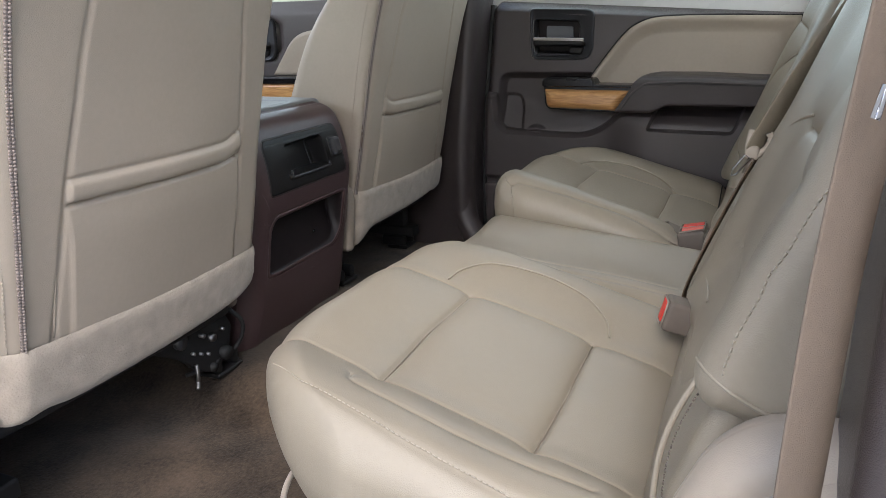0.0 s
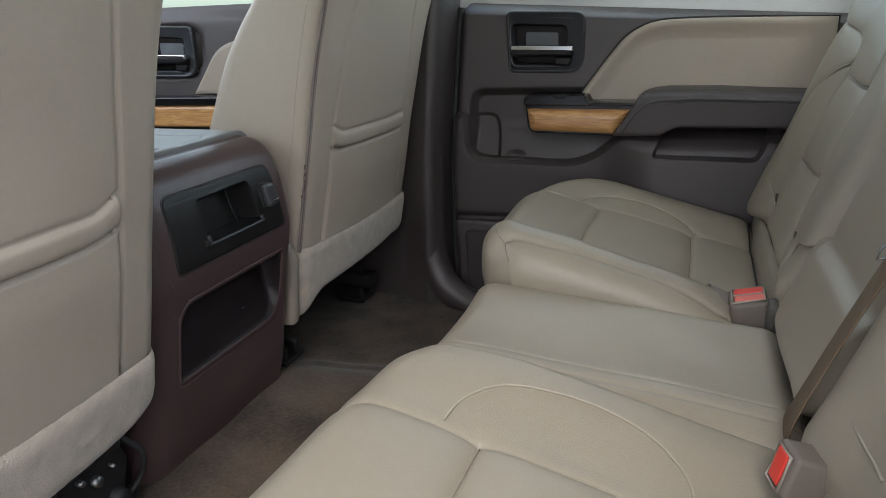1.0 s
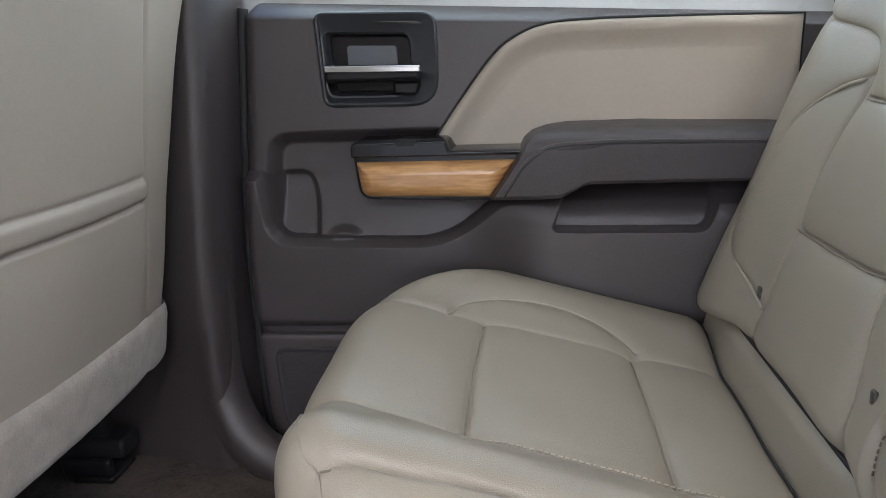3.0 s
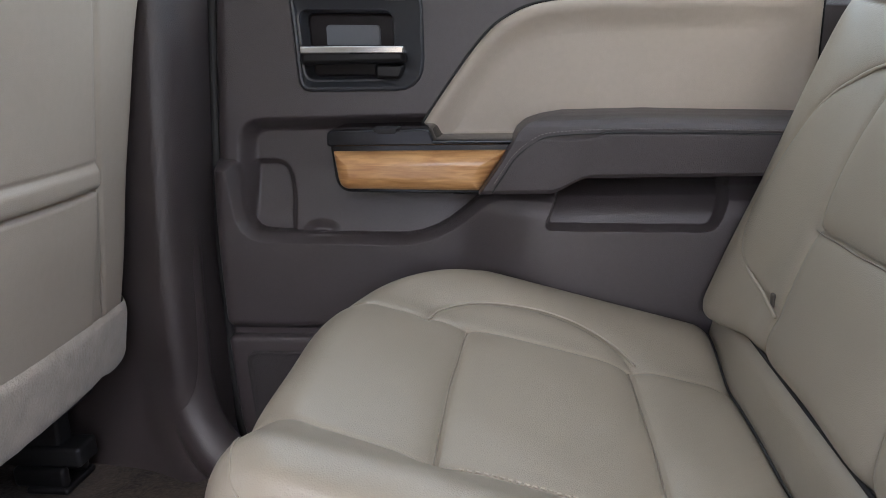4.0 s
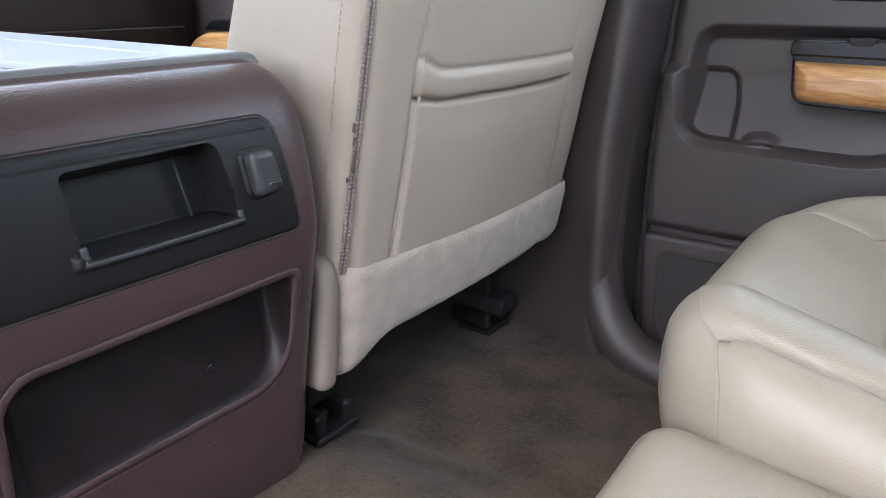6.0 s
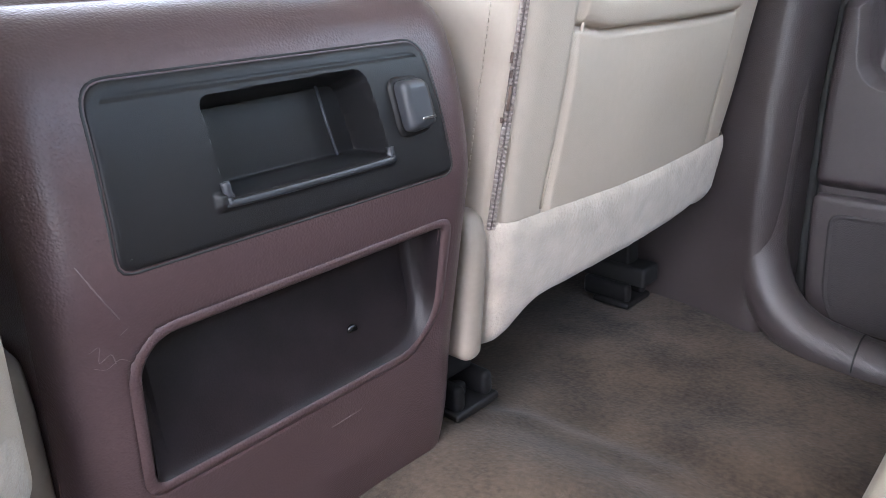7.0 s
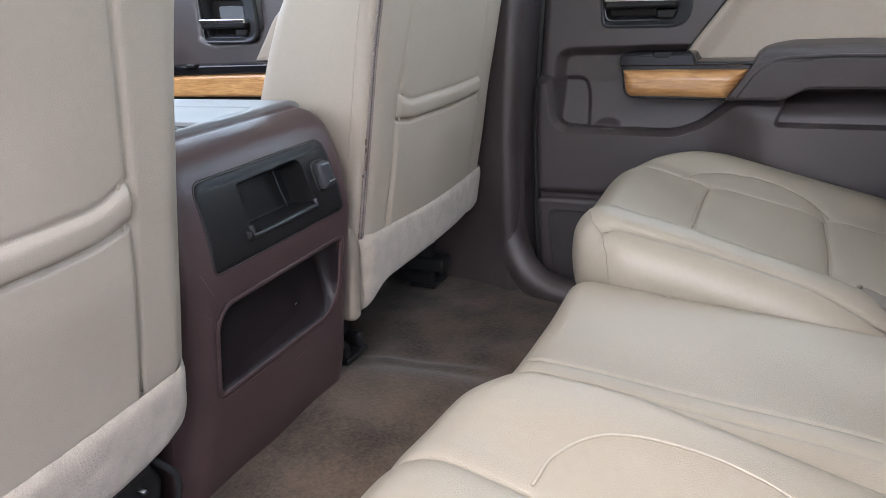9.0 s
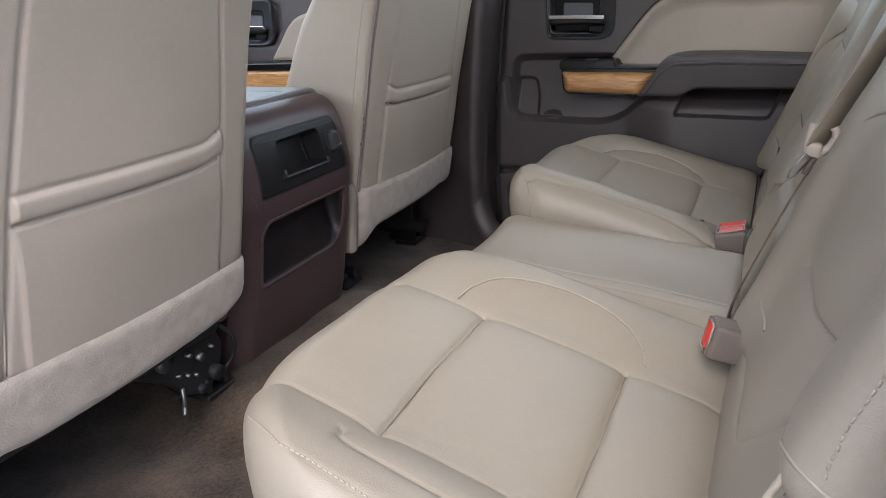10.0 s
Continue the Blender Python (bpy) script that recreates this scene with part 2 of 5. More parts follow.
def stitch_mesh(path, r=0.0008, step=0.0058, fill=0.62):
    """Short thread dashes along a line."""
    p = resample(path, step)
    verts, faces = [], []
    for a, b in zip(p[:-1], p[1:]):
        v, f = tube([a, a + (b - a) * fill * 0.5, a + (b - a) * fill], r, 5)
        faces += [tuple(i + len(verts) for i in q) for q in f]
        verts += v
    return mesh_of("stitching", verts, faces)


def on_surface(P, path, plane, ahead, lift=0.0, reach=0.004):
    """Lays a flat line on the points P: plane names its two axes; ahead (axis, sign) is the side that is seen."""
    ax, sg = ahead
    out = []
    for q in resample(path, 0.005):
        d = np.hypot(P[:, plane[0]] - q[0], P[:, plane[1]] - q[1])
        near = np.argsort(d)[:40]
        near = near[d[near] < d[near[0]] + reach]
        best = (P[near, ax] * sg).max()
        v = [0, 0, 0]
        v[plane[0]], v[plane[1]], v[ax] = q[0], q[1], best * sg + lift * sg
        out.append(v)
    o = np.array(out)
    for _ in range(3):
        if len(o) > 5:
            pad = np.concatenate([o[:1], o[:1], o, o[-1:], o[-1:]])
            o[:, ax] = sum(pad[i:i + len(o), ax] for i in range(5)) / 5
    return o


def outline_round(pts, r, n=5):
    """The polygon with its corners rounded; r: one radius, or one for each corner."""
    out = []
    m = len(pts)
    for i in range(m):
        p, a, b = (np.array(pts[j % m], float) for j in (i, i - 1, i + 1))
        ri = r[i] if isinstance(r, (list, tuple)) else r
        da, db = a - p, b - p
        la, lb = np.linalg.norm(da), np.linalg.norm(db)
        c = min(ri, la * 0.48, lb * 0.48)
        s, e = p + da / la * c, p + db / lb * c
        for k in range(n + 1):
            t = k / n
            out.append((1 - t) ** 2 * s + 2 * t * (1 - t) * p + t * t * e)
    return out


def rounded(pts, r):
    """An outline kept as corners and radii, so that its rings stay clean."""
    return {"p": pts, "r": r if isinstance(r, (list, tuple)) else [r] * len(pts)}


def ring(shape, d):
    if isinstance(shape, dict):
        return outline_round([tuple(q) for q in inset_loop(shape["p"], d)], [max(q - d, 0.0015) for q in shape["r"]])
    return inset_loop(shape, d)


def inset_loop(loop, d):
    p = np.array(loop)
    area = 0.5 * np.sum(p[:, 0] * np.roll(p[:, 1], -1) - np.roll(p[:, 0], -1) * p[:, 1])
    e = np.roll(p, -1, 0) - p
    e /= np.maximum(np.linalg.norm(e, axis=1, keepdims=True), 1e-9)
    n2 = np.stack([-e[:, 1], e[:, 0]], 1) * (1 if area > 0 else -1)
    n1 = np.roll(n2, 1, 0)
    n = (n1 + n2) / np.maximum(1 + np.sum(n1 * n2, 1, keepdims=True), 0.35)
    return p + n * d


def plate(loop, steps, put, cap=True, back=False):
    """A moulded plate: rings of the outline, each (inset, height), capped at the last; put(a, b, h) -> place."""
    verts, faces = [], []
    m = len(ring(loop, 0.0))
    for d, h in steps:
        verts += [put(a, b, h) for a, b in ring(loop, d)]
    for k in range(len(steps) - 1):
        for i in range(m):
            j = (i + 1) % m
            faces.append((k * m + i, k * m + j, (k + 1) * m + j, (k + 1) * m + i))
    if cap:
        faces.append(tuple(range((len(steps) - 1) * m, len(steps) * m)))
    if back:
        faces.append(tuple(range(m))[::-1])
    bm = bmesh.new()
    vs = [bm.verts.new(v) for v in verts]
    for f in faces:
        bm.faces.new([vs[i] for i in f])
    bmesh.ops.recalc_face_normals(bm, faces=bm.faces)
    for f in bm.faces:
        f.smooth = len(f.verts) == 4
    me = bpy.data.meshes.new("plate")
    bm.to_mesh(me)
    bm.free()
    return me


def rbox(cx, cy, cz, sx, sy, sz, r=0.004, m=None, k=3):
    P, F = pillow((-sx / 2, sx / 2), (-sy / 2, sy / 2), (-sz / 2, sz / 2), min(r, 0.49 * min(sx, sy, sz)), (1, 1, 1), None, k)
    if m is not None:
        P = P @ np.array(m.to_3x3()).T
    return mesh_of("block", P + np.array([cx, cy, cz]), F)


def rod(a, b, r, sides=16):
    return mesh_of("rod", *tube([a, Vector(a).lerp(Vector(b), 0.5), b], r, sides))


def loft(sections, smooth=True, caps=True):
    """Skins closed rings of equal length."""
    m = len(sections[0])
    verts = [v for s in sections for v in s]
    faces = []
    for k in range(len(sections) - 1):
        for i in range(m):
            j = (i + 1) % m
            faces.append((k * m + i, k * m + j, (k + 1) * m + j, (k + 1) * m + i))
    if caps:
        faces += [tuple(range(m))[::-1], tuple(range((len(sections) - 1) * m, len(sections) * m))]
    bm = bmesh.new()
    vs = [bm.verts.new(v) for v in verts]
    for f in faces:
        bm.faces.new([vs[i] for i in f])
    bmesh.ops.recalc_face_normals(bm, faces=bm.faces)
    for f in bm.faces:
        f.smooth = smooth and len(f.verts) == 4
    me = bpy.data.meshes.new("loft")
    bm.to_mesh(me)
    bm.free()
    return me


def strap(path, width, thick, across):
    """A belt along a line; across: its width's direction."""
    rings = []
    p = [Vector(q) for q in path]
    for i, q in enumerate(p):
        t = (p[min(i + 1, len(p) - 1)] - p[max(i - 1, 0)]).normalized()
        w = Vector(across[i] if isinstance(across, list) else across)
        w = (w - t * w.dot(t)).normalized()
        n = t.cross(w)
        h, k = width / 2, thick / 2
        rings.append([q + w * a * h + n * b * k for a, b in ((-1, -0.5), (-0.96, -1), (0.96, -1), (1, -0.5), (1, 0.5), (0.96, 1), (-0.96, 1), (-1, 0.5))])
    return loft(rings)


# ==== structure ====
def floor_height(x, y):
    tunnel = 0.05 * np.exp(-np.abs(y / 0.275) ** 7) * sstep(0.45, -0.02, x)
    ripple = 0.004 * np.sin(x * 17 + 3 * np.sin(y * 9)) * np.cos(y * 13 + x * 5)
    fold = 0.008 * np.exp(-(dist_to([(-0.10, 0.22), (-0.05, 0.29), (0.12, 0.31)], x, y) / 0.02) ** 2)
    return tunnel + ripple + fold - 0.004


P, F = sheet(np.linspace(-1.35, 0.95, 180), np.linspace(-0.79, 0.79, 130), lambda u, v: np.stack([u, v, floor_height(u, v)], 1))
solo("floor", mesh_of("floor", P, F), CARPET, "worn brown cut-pile carpet on the cab floor", "carpet", kind="structure")
solo("floor_pan", rbox(-0.2, 0, -0.11, 2.5, 1.66, 0.1, 0.02), BLACKMETAL_SHADE, "black steel floor pan under the carpet", "floor pan", kind="structure")

P, F = sheet(np.linspace(-400, 400, 3), np.linspace(-400, 400, 3), lambda u, v: np.stack([u, v, 0 * u - 0.75], 1))
solo("ground", mesh_of("ground", P, F), GROUND, "pale grey concrete ground outside the cab", "ground", kind="structure")


# ---- right rear door ----
def door_put(a, b, h):
    return (a, 0.77 - h, b)


def in_poly(poly, A, B):
    """Signed distance to a closed polygon, minus inside."""
    q = list(poly) + [poly[0]]
    d = dist_to(q, A, B)
    c = np.zeros(A.shape, bool)
    for (a0, b0), (a1, b1) in zip(q[:-1], q[1:]):
        hit = ((b0 > B) != (b1 > B)) & (A < (a1 - a0) * (B - b0) / (b1 - b0 + 1e-12) + a0)
        c ^= hit
    return np.where(c, -d, d)


PAD = spline([(0.345, 0.425), (0.372, 0.476), (0.409, 0.528), (0.449, 0.578), (0.48, 0.603), (0.525, 0.619), (0.60, 0.622)], 5) + [(0.72, 0.620), (0.852, 0.616), (0.85, 0.425)]
WELL = outline_round([(0.2095, 0.6445), (0.3715, 0.6375), (0.370, 0.522), (0.2150, 0.5245)], [0.012, 0.018, 0.036, 0.012])
RECESS = outline_round([(0.122, 0.484), (0.112, 0.30), (0.40, 0.30), (0.49, 0.385), (0.49, 0.484)], [0.035, 0.03, 0.05, 0.02, 0.01])
BOTTLE = outline_round([(0.128, 0.428), (0.118, 0.300), (0.188, 0.300), (0.188, 0.385), (0.178, 0.428)], [0.01, 0.01, 0.004, 0.02, 0.02])
ARMPOCKET = outline_round([(0.526, 0.349), (0.545, 0.398), (0.562, 0.435), (0.765, 0.435), (0.728, 0.346)], [0.012, 0.01, 0.02, 0.02, 0.014])
LIP = outline_round([(0.07, 0.432), (0.07, 0.19), (0.9, 0.19), (0.9, 0.395), (0.46, 0.395), (0.38, 0.328), (0.125, 0.334), (0.116, 0.432)], [0.012, 0.02, 0.02, 0.02, 0.02, 0.05, 0.03, 0.01])


def door_depth(x, z):
    d = -0.004 * np.sin((z - 0.1) * 4)
    lip = in_poly(LIP, x, z)
    clear = sstep(-0.0010, 0.0010, lip)
    d = d + 0.024 * sstep(0.005, -0.018, in_poly(RECESS, x, z)) * sstep(0.315, 0.42, z) * clear
    d = d + 0.009 * sstep(0.003, -0.008, in_poly(BOTTLE, x, z)) * clear
    rim = np.clip(-lip / 0.013, 0, 1)
    d = d - 0.003 * (1 - clear) - 0.018 * (0.75 * rim + 0.25 * np.sqrt(1 - (1 - rim) ** 2))
    bulge = sstep(0.40, 0.54, x) * sstep(0.44, 0.36, z) * sstep(-0.1, 0.25, z)
    d = d - 0.05 * bulge
    d = d + 0.045 * sstep(0.0015, -0.004, in_poly(ARMPOCKET, x, z)) * (0.55 + 0.45 * sstep(0.345, 0.40, z))
    d = d + 0.010 * sstep(0.0, -0.02, in_poly(PAD, x, z)) + 0.055 * np.clip((z - 0.644) / 0.026, 0, 1) ** 1.6 + 0.06 * sstep(0.002, -0.002, in_poly(WELL, x, z))
    d = d - 0.010 * sstep(1.0, 0.3, np.hypot((x - 0.226) / 0.030, (z - 0.332) / 0.018)) * sstep(0.326, 0.336, z)
    return d


def door_edge(z):
    return 0.075 + 0.05 * np.maximum(z - 0.3, 0) ** 1.2 * 2 + 0.10 * np.maximum(0.06 - z, 0) ** 1.5 * 10


zs = np.concatenate([np.linspace(-0.06, 0.298, 90), np.linspace(0.30, 0.50, 190), np.linspace(0.503, 0.67, 110)])
us = np.concatenate([np.linspace(0, 0.055, 30), np.linspace(0.057, 0.42, 240), np.linspace(0.424, 0.76, 190), np.linspace(0.765, 1, 50)])
door = thing("door_1", (0.5, 0.8, 0.0), "closed rear door with dark plastic panel and beige insert", "door", kind="structure")


def door_sheet(U, V):
    x = door_edge(V) + U * (0.97 - door_edge(V))
    edge = np.minimum(x - door_edge(V), 0.02)
    y = 0.77 + door_depth(x, V) + 0.02 * (1 - np.sqrt(np.clip(1 - (1 - edge / 0.02) ** 2, 0, 1)))
    return np.stack([x, y, V - 0.064 * (x - 0.1) * sstep(0.56, 0.67, V)], 1)


P, F = sheet(us, zs, door_sheet)
door_mesh = mesh_of("door_panel", P, F[:, ::-1])
door_mesh.set_sharp_from_angle(angle=radians(40))
part("door_panel", door_mesh, DARK, door)
part("door_shell", rbox(0.53, 0.87, 0.30, 0.92, 0.09, 0.78, 0.02), BODY, door, "white painted steel outer skin")

part("insert_pad", plate(PAD, [(0, -0.002), (0, 0.004), (0.002, 0.008), (0.005, 0.0105), (0.010, 0.0115), (0.016, 0.009), (0.023, 0.0045), (0.031, 0.0008), (0.040, -0.0012)], door_put), VINYL, door, "beige padded vinyl insert")
part("insert_seam", tube_mesh([door_put(a, b, 0.0035) for a, b in inset_loop(PAD, -0.001)], 0.0022, 6, True), RUBBER, door, "black gap round the insert")


def handle_set(parent, dx, z0=0.0):
    """Pull handle with its bezel; dx shifts it along the door."""
    def put(a, b, h):
        return (a + dx, 0.77 - h, b + z0)
    rim = rounded([(0.205, 0.649), (0.376, 0.642), (0.375, 0.517), (0.211, 0.520)], [0.016, 0.022, 0.040, 0.016])
    hole = rounded([(0.215, 0.621), (0.336, 0.616), (0.335, 0.534), (0.219, 0.536)], [0.012, 0.014, 0.022, 0.012])
    rings = [[put(a, b, h) for a, b in ring(rim, d)] for d, h in ((-0.001, -0.003), (-0.0008, 0.004), (0.0008, 0.0072), (0.003, 0.0082), (0.0055, 0.0072))]
    rings += [[put(a, b, h) for a, b in ring(hole, d)] for d, h in ((-0.0045, -0.004), (-0.002, -0.0045), (0.0, -0.008), (0.001, -0.034), (0.004, -0.036))]
    shape = loft(rings, caps=False)
    bm = bmesh.new()
    bm.from_mesh(shape)
    bm.verts.ensure_lookup_table()
    bm.faces.new([bm.verts[i] for i in range(len(bm.verts) - len(rings[0]), len(bm.verts))])
    bezel = part("handle_bezel", bm, GLOSSY, parent, "black moulded handle bezel")
    bezel.data.set_sharp_from_angle(angle=radians(28))
    part("handle_well", plate(hole, [(0.002, -0.037), (0.0025, -0.0335), (0.006, -0.0345)], put), LINERBLACK, bezel, "black well behind the lever")
    part("backing_plate", plate(rounded([(0.241, 0.604), (0.314, 0.601), (0.314, 0.57), (0.241, 0.572)], 0.006), [(0, -0.036), (0.001, -0.030)], put), GREY, bezel, "grey plate behind the handle")
    lever = rounded([(0.218, 0.574), (0.352, 0.570), (0.353, 0.552), (0.218, 0.553)], 0.006)
    part("lever", plate(lever, [(0.004, -0.02), (0, 0.0), (0, 0.014), (0.002, 0.018), (0.006, 0.020)], put), BLACK, bezel, "black pull lever")
    band = rounded([(0.218, 0.578), (0.354, 0.574), (0.354, 0.562), (0.218, 0.566)], 0.003)
    part("chrome_strip", plate(band, [(0, 0.002), (0, 0.018), (0.0015, 0.0225), (0.003, 0.0235)], put), CHROME, bezel, "chrome strip on the lever")
    foot = rounded([(0.312, 0.552), (0.352, 0.551), (0.345, 0.532), (0.312, 0.534)], 0.006)
    part("lever_foot", plate(foot, [(0, -0.02), (0, 0.006), (0.004, 0.010)], put), BLACK, bezel)
    return bezel


handle_set(door, 0.0)

# wood trim, switch and armrest
def arm_put(a, b, h):
    return (a, 0.79 - h, b)


def trim_put(a, b, h):
    return arm_put(a, b - 0.004, h)


trim_wood = rounded([(0.260, 0.455), (0.267, 0.401), (0.447, 0.397), (0.487, 0.453)], [0.006, 0.016, 0.002, 0.002])
part("wood_trim", plate(trim_wood, [(0, 0.0), (0, 0.064), (0.0015, 0.072), (0.004, 0.079), (0.008, 0.085), (0.014, 0.089), (0.020, 0.0905)], trim_put), WOOD, door, "honey-coloured wood grain trim")
part("trim_rim", plate(rounded([(0.257, 0.478), (0.264, 0.399), (0.451, 0.394), (0.494, 0.459), (0.490, 0.4630), (0.395, 0.4640), (0.389, 0.478)], [0.01, 0.02, 0.003, 0.003, 0.002, 0.003, 0.004]), [(-0.001, -0.005), (0, 0.070), (0.003, 0.076)], trim_put), GLOSS, door, "gloss black edge round the wood")
part("trim_cap", plate(rounded([(0.257, 0.480), (0.257, 0.4575), (0.492, 0.4560), (0.490, 0.4640), (0.394, 0.4650), (0.388, 0.480)], [0.014, 0.005, 0.002, 0.002, 0.003, 0.005]), [(0, 0.0), (0, 0.074), (0.0015, 0.085), (0.004, 0.0895)], trim_put), GLOSS, door, "gloss black switch panel")
part("window_switch", plate(rounded([(0.318, 0.4815), (0.322, 0.4725), (0.347, 0.472), (0.351, 0.481)], 0.003), [(0, 0.07), (0, 0.088), (0.002, 0.0905)], trim_put), BLACK, door, "window switch")
def arm_sheet(U, V):
    """The padded armrest: U along it, from its rounded front end, V up its section."""
    u, end = np.maximum(U, 0), np.clip(-U / 0.06, 0, 1)
    along = 0.45 + u * 0.41
    low = 0.394 + 0.019 * sstep(0.532, 0.570, along)
    high = 0.489 - 0.030 * np.maximum(along - 0.58, 0)
    knots = [0, 0.06, 0.12, 0.20, 0.60, 0.66, 0.72, 0.79, 0.86, 0.93, 1]
    z = low + (high - low) * np.interp(V, knots, [0.0, 0.0, 0.02, 0.08, 0.70, 0.78, 0.855, 0.92, 0.965, 0.99, 1.0])
    h = np.interp(V, knots, [0.03, 0.090, 0.103, 0.1075, 0.1100, 0.1075, 0.1015, 0.090, 0.074, 0.052, 0.01])
    h = h - 0.0022 * np.exp(-((V - 0.615) / 0.012) ** 2) * sstep(0.46, 0.54, along)
    front = np.interp(z, [0.390, 0.395, 0.438, 0.458, 0.470, 0.479, 0.485, 0.490], [0.445, 0.448, 0.478, 0.490, 0.496, 0.507, 0.525, 0.56])
    h = 0.02 + (h - 0.02) * np.sqrt(1 - end ** 2)
    return np.stack([front + u * (0.86 - front) - 0.004 * end, 0.79 - h, z], 1)


P, F = sheet(np.concatenate([-0.06 * np.cos(np.linspace(0, math.pi / 2, 9)), np.linspace(0.004, 1, 150)]), np.linspace(0, 1, 110), arm_sheet)
part("armrest", mesh_of("armrest", P, F[:, ::-1]), ARMPAD, door, "dark padded armrest")
arm_line = spline([(0.464, 0.399), (0.478, 0.420), (0.492, 0.440), (0.513, 0.457), (0.54, 0.4655), (0.63, 0.4675), (0.754, 0.4635), (0.86, 0.459)], 6)
part("armrest_seam", tube_mesh([arm_put(a, b, 0.1092) for a, b in arm_line], 0.0010, 5), RUBBER, door)
part("stitching", stitch_mesh([arm_put(a - 0.002, b + 0.0042, 0.1094) for a, b in arm_line[2:]], 0.0006, 0.0045), GREYTHREAD, door, "pale stitching on the armrest")

# loudspeaker
spk_rim = rounded([(0.078, 0.180), (0.40, 0.182), (0.40, -0.04), (0.12, -0.04), (0.085, 0.02)], [0.012, 0.02, 0.03, 0.05, 0.05])
speaker = part("speaker_surround", plate(spk_rim, [(0, -0.006), (0, 0.006), (0.004, 0.010), (0.012, 0.009)], lambda a, b, h: (a, 0.765 - h, b)), DARK, door)
grille = rounded([(0.102, 0.158), (0.38, 0.160), (0.38, -0.02), (0.14, -0.02), (0.108, 0.03)], [0.02, 0.02, 0.03, 0.05, 0.05])
part("speaker_grille", plate(grille, [(0, 0.008), (0.001, 0.013), (0.004, 0.013), (0.007, 0.010)], lambda a, b, h: (a, 0.765 - h, b)), GRILLE, speaker, "black speaker grille")

solo("rear_door_gap", tube_mesh([(0.90, 0.765, 0.64), (0.885, 0.765, 0.4), (0.88, 0.765, 0.1)], 0.012, 8), RUBBER, "black rubber seal at the door's rear edge", "door seal", kind="structure")
# rubber seal along the door's front edge
seal = [(door_edge(z) - 0.006, 0.785, z) for z in np.linspace(0.66, 0.1, 20)] + [(0.075, 0.78, 0.02), (0.095, 0.775, -0.03), (0.14, 0.77, -0.055), (0.22, 0.768, -0.065), (0.9, 0.768, -0.065)]
solo("door_seal", tube_mesh(spline(seal, 3), 0.009, 8), RUBBER, "black rubber seal round the rear door", "door seal", kind="structure")


# ---- B-pillar and sill on the right ----
def pillar_section(z, side=1):
    t = max(0.0, 0.12 - z) / 0.12
    e = float(door_edge(np.array(max(z, 0.1))))
    x1 = e - 0.012
    bulge = 0.035 * t * t
    pts = [(-0.34, 0.725), (-0.20, 0.712), (-0.10, 0.700), (-0.03, 0.690), (x1 - 0.045, 0.672), (x1 - 0.022, 0.668), (x1 - 0.006, 0.680),
           (x1 + 0.001, 0.708), (x1 + 0.002, 0.745), (x1 + 0.002, 0.79)]
    line = spline(pts, 4)
    back = [(x1 - 0.02, 0.85), (-0.34, 0.85)]
    return [(p[0], side * p[1], z) for p in line] + [(a, side * b, z) for a, b in back]


zz = [-0.05, -0.02, 0.0, 0.02, 0.05, 0.08, 0.12, 0.2, 0.3, 0.4, 0.5, 0.6, 0.7, 0.85, 1.0, 1.14]
solo("pillar_right", loft([pillar_section(z) for z in zz]), PILLAR, "dark grained plastic trim on the centre pillar", "pillar", kind="structure")
sweep = spline([(0.034, 0.726, 0.40), (0.032, 0.716, 0.25), (0.034, 0.706, 0.13), (0.055, 0.695, 0.06), (0.10, 0.682, 0.016), (0.17, 0.674, -0.002), (0.30, 0.670, -0.006), (0.95, 0.670, -0.006)], 8)
solo("sill_trim", tube_mesh(sweep, 0.035, 20), PILLAR, "dark plastic trim sweeping from the pillar to the sill", "sill trim", kind="structure")
for k in range(4):
    solo("sill_rib", rod((0.235 + 0.011 * k, 0.655, 0.024), (0.235 + 0.011 * k, 0.69, 0.030), 0.0025, 8), PILLAR, "small raised rib on the sill trim", "trim rib", "sill ribs", kind="structure")
solo("sill_joint", tube_mesh([(0.185, 0.672 - 0.0355 * math.cos(a), -0.003 + 0.0355 * math.sin(a)) for a in np.linspace(0.0, 2.2, 14)], 0.0012, 6), RUBBER, "dark joint across the sill trim", "trim joint", kind="structure")
solo("sill_plate", rbox(0.53, 0.735, -0.03, 0.88, 0.12, 0.05, 0.012), PILLAR, "dark plastic sill plate below the rear door", "sill plate", kind="structure")

# ---- shell of the cab ----
def wall_box(name, x, y, z, mat, label, category="panel"):
    return solo(name, rbox((x[0] + x[1]) / 2, (y[0] + y[1]) / 2, (z[0] + z[1]) / 2, x[1] - x[0], y[1] - y[0], z[1] - z[0], 0.012), mat, label, category, kind="structure")


wall_box("ceiling", (-1.0, 1.12), (-0.74, 0.74), (1.18, 1.24), LINER, "grey cloth headliner under the roof", "headliner")
wall_box("wall_rear", (1.06, 1.14), (-0.84, 0.84), (-0.06, 0.72), DARK, "dark trim on the cab's rear wall", "wall")
wall_box("wall_front", (-1.45, -1.38), (-0.84, 0.84), (-0.06, 0.58), DARK, "dark bulkhead behind the dashboard", "wall")
for s, tag in ((1, "right"), (-1, "left")):
    wall_box("roof_rail_" + tag, (-1.0, 1.12), (s * 0.74 - 0.05, s * 0.74 + 0.05), (1.12, 1.22), LINER, "grey trim along the roof edge", "trim")
    wall_box("rear_pillar_" + tag, (0.965, 1.12), (s * 0.79 - 0.05, s * 0.79 + 0.05), (-0.06, 1.14), PILLAR, "dark plastic trim on the rear pillar", "pillar")
